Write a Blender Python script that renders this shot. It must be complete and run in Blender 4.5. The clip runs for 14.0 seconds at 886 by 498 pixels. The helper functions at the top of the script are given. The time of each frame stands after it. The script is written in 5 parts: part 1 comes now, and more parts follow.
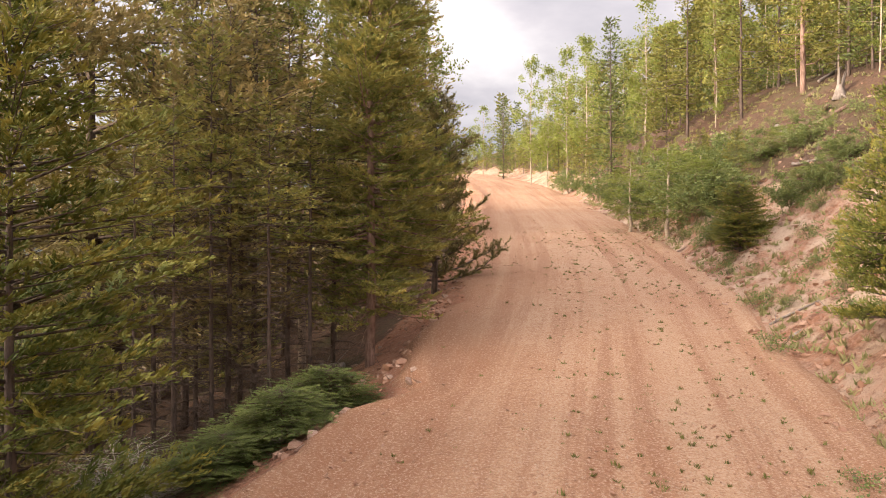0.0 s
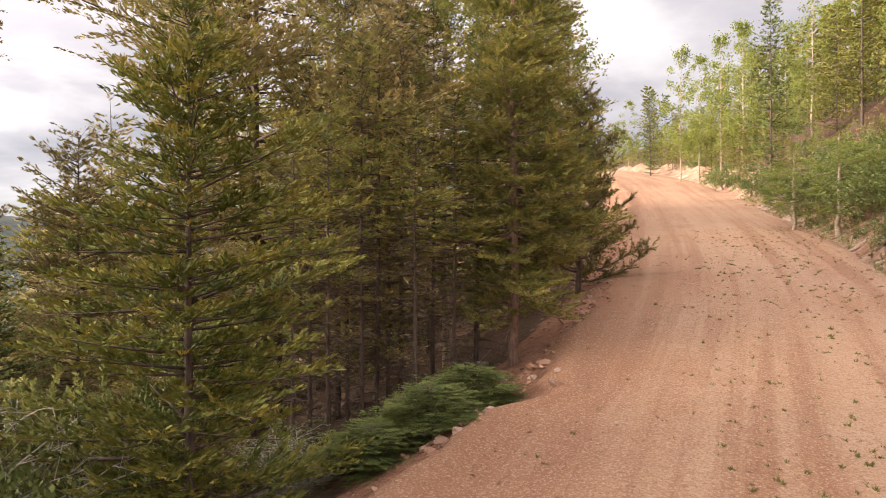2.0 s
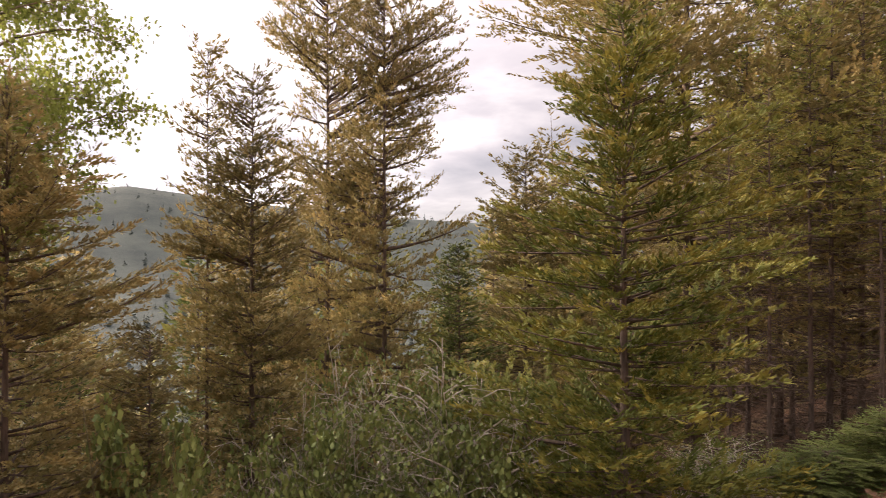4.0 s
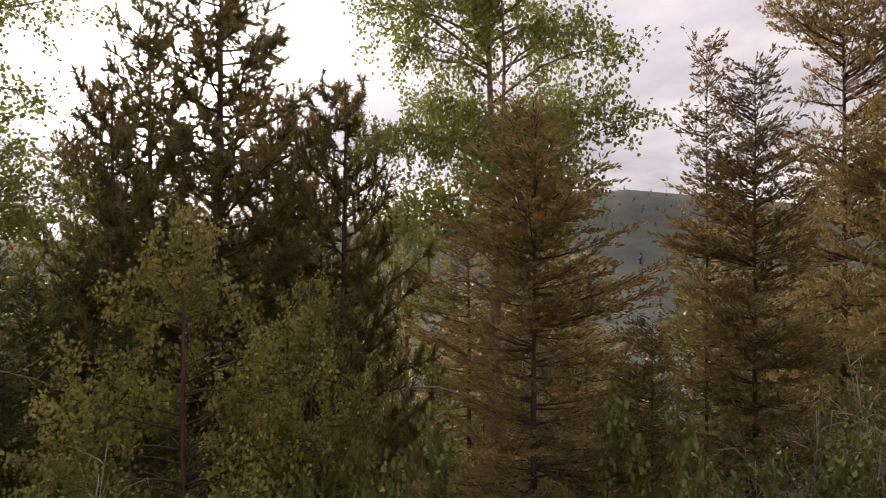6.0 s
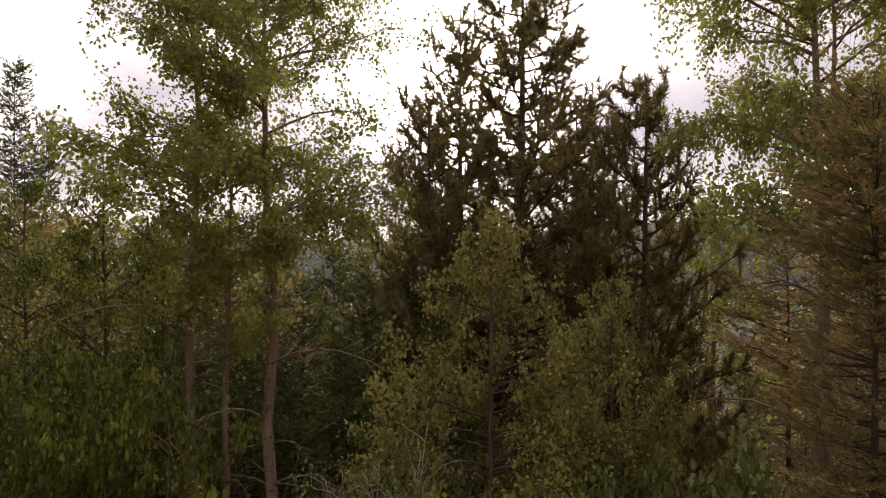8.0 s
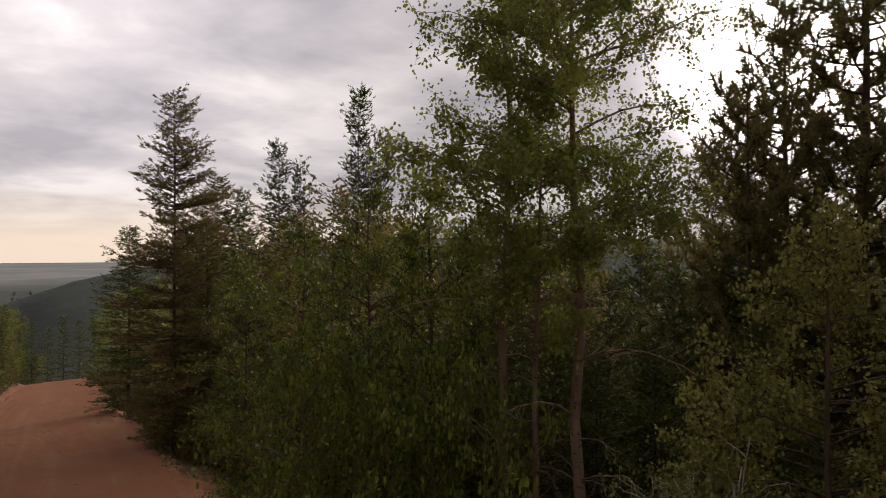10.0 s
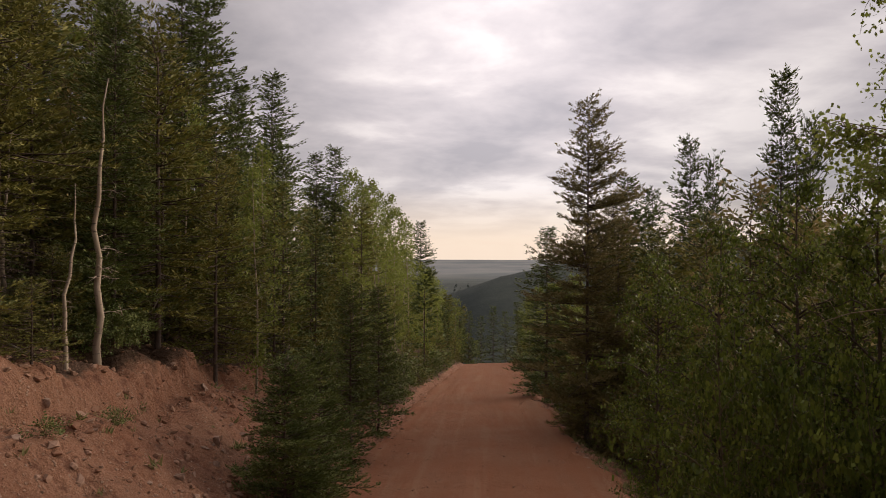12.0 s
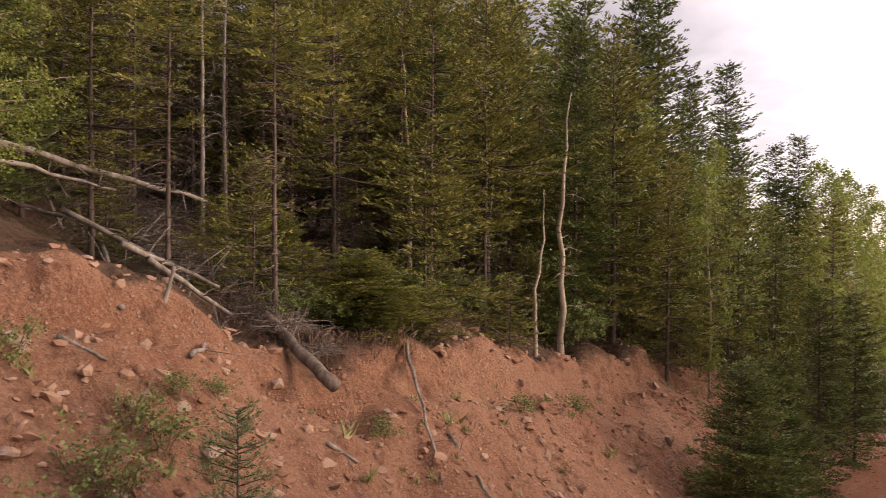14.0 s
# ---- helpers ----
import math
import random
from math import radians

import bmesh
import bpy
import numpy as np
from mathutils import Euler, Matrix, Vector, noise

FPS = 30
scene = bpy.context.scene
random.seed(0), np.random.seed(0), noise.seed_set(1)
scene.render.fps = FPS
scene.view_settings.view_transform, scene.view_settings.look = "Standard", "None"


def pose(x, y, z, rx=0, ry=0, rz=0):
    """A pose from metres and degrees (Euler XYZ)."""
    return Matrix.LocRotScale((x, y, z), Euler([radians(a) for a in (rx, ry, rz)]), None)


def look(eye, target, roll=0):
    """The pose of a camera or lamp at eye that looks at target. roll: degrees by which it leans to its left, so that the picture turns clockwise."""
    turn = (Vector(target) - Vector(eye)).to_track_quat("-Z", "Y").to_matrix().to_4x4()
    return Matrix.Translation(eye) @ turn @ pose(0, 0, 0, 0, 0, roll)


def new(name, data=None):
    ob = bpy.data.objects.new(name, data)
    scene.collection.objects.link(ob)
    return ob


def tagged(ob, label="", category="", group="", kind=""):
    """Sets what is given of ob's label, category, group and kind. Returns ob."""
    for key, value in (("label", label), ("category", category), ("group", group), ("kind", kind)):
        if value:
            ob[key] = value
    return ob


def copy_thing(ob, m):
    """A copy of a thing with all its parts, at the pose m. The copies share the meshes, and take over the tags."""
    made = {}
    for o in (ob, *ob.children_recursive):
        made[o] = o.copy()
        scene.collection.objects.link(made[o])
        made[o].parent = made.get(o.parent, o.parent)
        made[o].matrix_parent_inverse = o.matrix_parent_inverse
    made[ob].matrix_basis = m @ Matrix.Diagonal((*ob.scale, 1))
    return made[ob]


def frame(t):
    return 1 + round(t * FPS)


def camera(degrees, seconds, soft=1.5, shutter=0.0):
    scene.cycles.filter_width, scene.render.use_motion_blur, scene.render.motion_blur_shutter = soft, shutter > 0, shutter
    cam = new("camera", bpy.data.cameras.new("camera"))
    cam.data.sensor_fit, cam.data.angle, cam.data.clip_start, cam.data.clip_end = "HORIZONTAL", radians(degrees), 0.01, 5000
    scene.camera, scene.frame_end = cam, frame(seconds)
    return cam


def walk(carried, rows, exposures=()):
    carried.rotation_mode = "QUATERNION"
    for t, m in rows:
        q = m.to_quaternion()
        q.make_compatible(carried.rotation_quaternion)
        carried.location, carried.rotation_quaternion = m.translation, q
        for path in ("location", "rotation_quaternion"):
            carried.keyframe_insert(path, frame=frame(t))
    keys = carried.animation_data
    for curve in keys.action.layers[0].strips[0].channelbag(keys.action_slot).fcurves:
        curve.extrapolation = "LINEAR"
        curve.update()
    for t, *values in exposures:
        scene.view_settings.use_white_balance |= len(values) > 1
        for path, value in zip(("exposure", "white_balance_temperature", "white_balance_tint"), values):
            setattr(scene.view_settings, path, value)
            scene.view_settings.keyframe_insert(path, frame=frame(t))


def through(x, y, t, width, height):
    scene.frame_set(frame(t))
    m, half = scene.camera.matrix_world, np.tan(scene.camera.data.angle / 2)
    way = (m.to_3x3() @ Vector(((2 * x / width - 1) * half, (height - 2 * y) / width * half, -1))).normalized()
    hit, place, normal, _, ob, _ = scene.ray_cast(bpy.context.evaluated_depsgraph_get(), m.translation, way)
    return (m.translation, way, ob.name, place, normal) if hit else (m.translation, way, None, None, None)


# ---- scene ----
EYE, AHEAD = 3.5, 0.12      # eye height over the road; the lens sits this far in front of the axis it turns on
# seconds, yaw, pitch, roll in degrees
TURNS = [
    (0.0, 0.0, 0.25, -0.09), (0.5, 1.44, 0.24, -0.09), (1.0, 3.49, 0.21, -0.12), (1.5, 6.88, 0.19, -0.13),
    (2.0, 11.77, 0.2, -0.1), (2.5, 18.3, 0.2, -0.08), (3.0, 26.45, 0.22, -0.04), (3.5, 35.73, 0.23, -0.03),
    (4.0, 46.3, 0.24, -0.05), (4.2, 50.7, 0.24, -0.05), (6.3, 89.55, 0.14, -0.06), (6.5, 91.63, 0.13, -0.08),
    (7.0, 97.16, 0.11, -0.12), (7.5, 103.74, 0.11, -0.12), (8.0, 110.08, 0.09, -0.11), (8.2, 112.5, 0.08, -0.08),
    (10.3, 139.9, -0.07, -0.05), (10.5, 143.57, -0.08, -0.04), (11.0, 153.43, -0.11, -0.09), (11.5, 162.24, -0.16, -0.12),
    (12.0, 167.99, -0.18, -0.17), (12.5, 174.9, -0.19, -0.27), (13.0, 184.49, -0.2, -0.33), (13.5, 193.3, -0.25, -0.35),
    (14.0, 204.17, -0.34, -0.31),
]
EXPOSURES = [(0.0, 2.0, 6500, 11), (2.0, 1.95, 6500, 11), (2.8, 1.92, 6500, 12), (3.5, 2.0, 6600, 14), (4.2, 1.8, 6650, 16), (6.3, 0.95, 6650, 16), (8.2, 0.8, 6650, 17), (10.3, -0.18, 6550, 12), (11.5, -0.12, 6550, 12), (12.5, -0.02, 6550, 13), (13.2, 0.08, 6600, 14), (13.5, 0.2, 6600, 15), (14.0, 0.9, 6650, 17)]
cam = camera(65.6, 14.0, soft=0.9, shutter=0.12)
walk(cam, [(t, pose(0, 0, EYE, 0, 0, yaw) @ pose(0, AHEAD, 0, 90 + pitch, 0, 0) @ pose(0, 0, 0, 0, 0, -roll)) for t, yaw, pitch, roll in TURNS], EXPOSURES)

# ---- sky and sun -----------------------------------------------------------
SUN_AZ, SUN_EL = 107.5, 12.5     # degrees left of the first view, and above the horizon
sun_dir = Vector((-math.sin(radians(SUN_AZ)) * math.cos(radians(SUN_EL)), math.cos(radians(SUN_AZ)) * math.cos(radians(SUN_EL)), math.sin(radians(SUN_EL))))


def nodes_of(tree):
    """Short hands for a node tree: n(type, inputs) makes a node, k(a, b) links."""
    def n(kind, **sets):
        nd = tree.nodes.new(kind)
        for key, val in sets.items():
            if key.startswith("i_"):
                slot = nd.inputs[int(key[2:])]
                if isinstance(val, bpy.types.NodeSocket):
                    tree.links.new(val, slot)
                else:
                    slot.default_value = val
            else:
                setattr(nd, key, val)
        return nd
    return n


def ramp(nd, stops):
    el = nd.color_ramp.elements
    while len(el) < len(stops):
        el.new(0.5)
    for e, (p, c) in zip(el, stops):
        e.position, e.color = p, (*c, 1)
    return nd


def at_dir(az):
    return -math.sin(radians(az)), math.cos(radians(az)), 0.0


def build_world():
    w = bpy.data.worlds.new("cloudy_sky")
    scene.world = w
    w.use_nodes = True
    tr = w.node_tree
    tr.nodes.clear()
    n = nodes_of(tr)
    d = n("ShaderNodeTexCoord").outputs["Generated"]
    sep = n("ShaderNodeSeparateXYZ", i_0=d)
    up = n("ShaderNodeMath", operation="ADD", i_0=n("ShaderNodeMath", operation="MAXIMUM", i_0=sep.outputs[2], i_1=0.0).outputs[0], i_1=0.16).outputs[0]
    cx = n("ShaderNodeMath", operation="DIVIDE", i_0=sep.outputs[0], i_1=up).outputs[0]
    cy = n("ShaderNodeMath", operation="DIVIDE", i_0=sep.outputs[1], i_1=up).outputs[0]
    flat = n("ShaderNodeCombineXYZ", i_0=cx, i_1=cy, i_2=3.7).outputs[0]
    big = n("ShaderNodeTexNoise", i_0=flat)
    big.inputs["Scale"].default_value, big.inputs["Detail"].default_value, big.inputs["Roughness"].default_value = 0.8, 7.0, 0.5
    big.inputs["Distortion"].default_value = 0.25
    wisp = n("ShaderNodeTexNoise", i_0=flat)
    wisp.inputs["Scale"].default_value, wisp.inputs["Detail"].default_value, wisp.inputs["Roughness"].default_value = 1.7, 8.0, 0.55
    wisp.inputs["Distortion"].default_value = 0.2
    veil = n("ShaderNodeMath", operation="MULTIPLY_ADD", i_0=wisp.outputs[0], i_1=0.42, i_2=n("ShaderNodeMath", operation="MULTIPLY", i_0=big.outputs[0], i_1=0.58).outputs[0]).outputs[0]
    cloud = ramp(n("ShaderNodeValToRGB", i_0=veil), [(0.38, (0.50, 0.465, 0.49)), (0.49, (0.74, 0.675, 0.68)), (0.585, (1.07, 0.985, 0.95))])
    # brighter where the sun stands behind the clouds
    dot = n("ShaderNodeVectorMath", operation="DOT_PRODUCT", i_0=d, i_1=tuple(sun_dir)).outputs["Value"]
    near = n("ShaderNodeMath", operation="MAXIMUM", i_0=dot, i_1=0.0).outputs[0]
    wide = n("ShaderNodeMath", operation="POWER", i_0=near, i_1=2.4).outputs[0]
    tight = n("ShaderNodeMath", operation="POWER", i_0=near, i_1=160.0).outputs[0]
    g1 = n("ShaderNodeMath", operation="MULTIPLY_ADD", i_0=wide, i_1=0.62, i_2=0.29).outputs[0]
    g2 = n("ShaderNodeMath", operation="MULTIPLY_ADD", i_0=tight, i_1=7.0, i_2=g1).outputs[0]
    # thinner cloud over the open plain
    open_side = n("ShaderNodeVectorMath", operation="DOT_PRODUCT", i_0=d, i_1=(-0.25, -0.94, 0.23)).outputs["Value"]
    open_side = n("ShaderNodeMath", operation="POWER", i_0=n("ShaderNodeMath", operation="MAXIMUM", i_0=open_side, i_1=0.0).outputs[0], i_1=15.0).outputs[0]
    g2 = n("ShaderNodeMath", operation="MULTIPLY_ADD", i_0=open_side, i_1=1.05, i_2=g2).outputs[0]
    # an overcast sky is brightest overhead
    above = n("ShaderNodeMath", operation="MAXIMUM", i_0=sep.outputs[2], i_1=0.0).outputs[0]
    high = n("ShaderNodeMath", operation="MULTIPLY_ADD", i_0=n("ShaderNodeMath", operation="POWER", i_0=above, i_1=2.0).outputs[0], i_1=3.0, i_2=0.82).outputs[0]
    lit = n("ShaderNodeVectorMath", operation="SCALE", i_0=cloud.outputs[0])
    tr.links.new(n("ShaderNodeMath", operation="MULTIPLY", i_0=g2, i_1=high).outputs[0], lit.inputs["Scale"])
    # warm gap low over the plain, towards the sun's side
    low = n("ShaderNodeMapRange", i_0=sep.outputs[2], i_1=0.01, i_2=0.085, i_3=1.0, i_4=0.0)
    south = n("ShaderNodeMapRange", i_0=n("ShaderNodeVectorMath", operation="DOT_PRODUCT", i_0=d, i_1=at_dir(162)).outputs["Value"], i_1=0.90, i_2=0.99, i_3=0.0, i_4=0.9)
    gap = n("ShaderNodeMath", operation="MULTIPLY", i_0=low.outputs[0], i_1=south.outputs[0]).outputs[0]
    mixed = n("ShaderNodeMix", data_type="RGBA")
    tr.links.new(gap, mixed.inputs[0])
    tr.links.new(lit.outputs[0], mixed.inputs[6])
    mixed.inputs[7].default_value = (1.15, 0.93, 0.74, 1)
    sky = n("ShaderNodeTexSky", sky_type="NISHITA", sun_disc=False, sun_elevation=radians(SUN_EL), sun_rotation=radians(-SUN_AZ), altitude=2500.0)
    a = n("ShaderNodeBackground", i_0=mixed.outputs[2], i_1=1.0)
    b = n("ShaderNodeBackground", i_0=sky.outputs[0], i_1=0.05)
    both = n("ShaderNodeMixShader", i_0=0.15, i_1=a.outputs[0], i_2=b.outputs[0])
    n("ShaderNodeOutputWorld", i_0=both.outputs[0])


build_world()
sun = new("sun", bpy.data.lights.new("sun", "SUN"))
sun.data.energy, sun.data.angle, sun.data.color = 3.0, radians(35), (1.0, 0.84, 0.64)
sun.matrix_world = look(sun_dir * 100, (0, 0, 0))


# ---- materials -------------------------------------------------------------
def material(name, rough=0.9):
    m = bpy.data.materials.new(name)
    m.use_nodes = True
    bs = m.node_tree.nodes["Principled BSDF"]
    bs.inputs["Roughness"].default_value = rough
    bs.inputs["Specular IOR Level"].default_value = 0.25
    return m, nodes_of(m.node_tree), bs, m.node_tree.links.new


def noise_node(n, scale, detail=6.0, rough=0.6, vec=None):
    nd = n("ShaderNodeTexNoise")
    if vec is not None:
        nd.id_data.links.new(vec, nd.inputs["Vector"])
    nd.inputs["Scale"].default_value, nd.inputs["Detail"].default_value, nd.inputs["Roughness"].default_value = scale, detail, rough
    return nd.outputs[0]


def mix(n, fac, a, b, mode="MIX"):
    nd = n("ShaderNodeMix", data_type="RGBA", blend_type=mode)
    link = nd.id_data.links.new
    for slot, v in ((0, fac), (6, a), (7, b)):
        if isinstance(v, (tuple, float, int)):
            nd.inputs[slot].default_value = (*v, 1) if isinstance(v, tuple) else v
        else:
            link(v, nd.inputs[slot])
    return nd.outputs[2]


def bump(n, link, bs, height, strength, distance):
    b = n("ShaderNodeBump")
    b.inputs["Strength"].default_value, b.inputs["Distance"].default_value = strength, distance
    link(height, b.inputs["Height"])
    link(b.outputs[0], bs.inputs["Normal"])


def foliage(name, deep, green, tip, tip_amount=0.6, through=0.25, rough=0.65):
    """Needles or leaves: each piece a little different, tips of the shoots in the new growth's colour."""
    m, n, bs, link = material(name, rough)
    geo = n("ShaderNodeNewGeometry")
    pos = n("ShaderNodeTexCoord").outputs["Object"]
    rnd = geo.outputs["Random Per Island"]
    clump = noise_node(n, 2.6, 3.0, 0.5, pos)
    clump = n("ShaderNodeMapRange", i_0=clump, i_1=0.36, i_2=0.64).outputs[0]
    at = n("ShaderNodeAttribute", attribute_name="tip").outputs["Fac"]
    # darker inward: older needles, plus the crown's inner shade put into the colour
    age_shade = n("ShaderNodeMath", operation="MULTIPLY_ADD", i_0=at, i_1=0.55, i_2=n("ShaderNodeMath", operation="MULTIPLY", i_0=rnd, i_1=0.5).outputs[0]).outputs[0]
    base = mix(n, age_shade, deep, green)
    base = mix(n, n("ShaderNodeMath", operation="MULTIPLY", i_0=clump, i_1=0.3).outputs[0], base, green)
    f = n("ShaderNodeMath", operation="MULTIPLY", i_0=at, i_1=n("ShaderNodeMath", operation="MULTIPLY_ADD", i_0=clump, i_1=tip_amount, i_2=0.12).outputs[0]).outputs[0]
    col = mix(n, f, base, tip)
    link(col, bs.inputs["Base Color"])
    if through:
        tl = n("ShaderNodeBsdfTranslucent")
        link(col, tl.inputs[0])
        ms = n("ShaderNodeMixShader", i_0=through)
        link(bs.outputs[0], ms.inputs[1])
        link(tl.outputs[0], ms.inputs[2])
        link(ms.outputs[0], m.node_tree.nodes["Material Output"].inputs[0])
    return m


def bark(name, dark, pale, scale=14.0, marks=None):
    m, n, bs, link = material(name, 0.9)
    pos = n("ShaderNodeTexCoord").outputs["Object"]
    mp = n("ShaderNodeMapping", i_0=pos)
    mp.inputs["Scale"].default_value = (1, 1, 0.25)
    a = noise_node(n, scale, 6.0, 0.65, mp.outputs[0])
    col = mix(n, n("ShaderNodeMapRange", i_0=a, i_1=0.35, i_2=0.68).outputs[0], dark, pale)
    if marks:
        mp2 = n("ShaderNodeMapping", i_0=pos)
        mp2.inputs["Scale"].default_value = (1, 1, 3.0)
        s = noise_node(n, 5.0, 4.0, 0.6, mp2.outputs[0])
        col = mix(n, n("ShaderNodeMapRange", i_0=s, i_1=0.58, i_2=0.68).outputs[0], col, marks)
    link(col, bs.inputs["Base Color"])
    bump(n, link, bs, a, 0.7, 0.02)
    return m


def soil(name, light, mid, dark, grit=(0.55, 0.46, 0.4), streak=0.0):
    m, n, bs, link = material(name, 0.95)
    pos = n("ShaderNodeTexCoord").outputs["Object"]
    big = noise_node(n, 0.35, 5.0, 0.6, pos)
    fine = noise_node(n, 9.0, 8.0, 0.7, pos)
    col = mix(n, n("ShaderNodeMapRange", i_0=big, i_1=0.35, i_2=0.66).outputs[0], mid, light)
    col = mix(n, n("ShaderNodeMapRange", i_0=fine, i_1=0.42, i_2=0.72, i_3=0.0, i_4=0.75).outputs[0], col, dark)
    st = n("ShaderNodeTexVoronoi")
    link(pos, st.inputs["Vector"])
    st.inputs["Scale"].default_value = 16.0
    peb = n("ShaderNodeMapRange", i_0=st.outputs["Distance"], i_1=0.16, i_2=0.26, i_3=1.0, i_4=0.0).outputs[0]
    keep = n("ShaderNodeMapRange", i_0=noise_node(n, 3.0, 3.0, 0.6, pos), i_1=0.5, i_2=0.62).outputs[0]
    col = mix(n, n("ShaderNodeMath", operation="MULTIPLY", i_0=peb, i_1=keep).outputs[0], col, grit)
    if streak:
        along = n("ShaderNodeAttribute", attribute_name="across").outputs["Fac"]
        wv = n("ShaderNodeCombineXYZ", i_0=along, i_1=n("ShaderNodeMath", operation="MULTIPLY", i_0=n("ShaderNodeSeparateXYZ", i_0=pos).outputs[1], i_1=0.03).outputs[0])
        tr = noise_node(n, 2.6, 4.0, 0.6, wv.outputs[0])
        col = mix(n, n("ShaderNodeMapRange", i_0=tr, i_1=0.48, i_2=0.7, i_3=0.0, i_4=streak).outputs[0], col, light)
        # left side darkened: its shadow side put into the colour, with redder soil
        left_shade = n("ShaderNodeMath", operation="MULTIPLY_ADD", i_0=big, i_1=2.4, i_2=along).outputs[0]
        col = mix(n, n("ShaderNodeMapRange", i_0=left_shade, i_1=0.4, i_2=-1.5, i_3=0.0, i_4=0.75).outputs[0], col, dark)
    if streak:
        # downhill the trees' shade is put into the colour as darker, redder soil
        col = mix(n, n("ShaderNodeAttribute", attribute_name="shaded_red").outputs["Fac"], col, mix(n, fine, (0.31, 0.112, 0.046), (0.21, 0.073, 0.031)))
        rut = noise_node(n, 1.7, 5.0, 0.65, n("ShaderNodeVectorMath", operation="ADD", i_0=wv.outputs[0], i_1=(7.0, 3.0, 1.0)).outputs[0])
        col = mix(n, n("ShaderNodeMapRange", i_0=rut, i_1=0.50, i_2=0.40, i_3=0.0, i_4=0.7).outputs[0], col, dark)
        col = mix(n, n("ShaderNodeMapRange", i_0=rut, i_1=0.53, i_2=0.64, i_3=0.0, i_4=0.45).outputs[0], col, light)
    sand = noise_node(n, 30.0, 5.0, 0.75, pos)
    col = mix(n, n("ShaderNodeMapRange", i_0=sand, i_1=0.51, i_2=0.62, i_3=0.0, i_4=0.7).outputs[0], col, grit)
    col = mix(n, n("ShaderNodeMapRange", i_0=sand, i_1=0.47, i_2=0.37, i_3=0.0, i_4=0.75).outputs[0], col, dark)
    if streak:
        col = mix(n, n("ShaderNodeMath", operation="MULTIPLY", i_0=n("ShaderNodeAttribute", attribute_name="shaded_red").outputs["Fac"], i_1=0.6).outputs[0], col, mix(n, sand, (0.36, 0.15, 0.07), (0.24, 0.085, 0.038)))
    link(col, bs.inputs["Base Color"])
    h = n("ShaderNodeMath", operation="MULTIPLY_ADD", i_0=peb, i_1=0.35, i_2=n("ShaderNodeMath", operation="MULTIPLY_ADD", i_0=sand, i_1=0.4, i_2=fine).outputs[0]).outputs[0]
    bump(n, link, bs, h, 1.0, 0.05)
    return m


def plain_noise(name, a, b, scale, rough=0.9, bumpy=0.5, dist=0.02):
    m, n, bs, link = material(name, rough)
    pos = n("ShaderNodeTexCoord").outputs["Object"]
    f = noise_node(n, scale, 7.0, 0.65, pos)
    rnd = n("ShaderNodeObjectInfo").outputs["Random"]
    col = mix(n, n("ShaderNodeMapRange", i_0=f, i_1=0.33, i_2=0.68).outputs[0], a, b)
    col = mix(n, n("ShaderNodeMath", operation="MULTIPLY", i_0=rnd, i_1=0.35).outputs[0], col, tuple(0.6 * c for c in a))
    link(col, bs.inputs["Base Color"])
    bump(n, link, bs, f, bumpy, dist)
    return m


M_ROAD = soil("red_dirt_road", (0.41, 0.265, 0.165), (0.35, 0.195, 0.11), (0.25, 0.12, 0.065), grit=(0.47, 0.33, 0.235), streak=0.7)


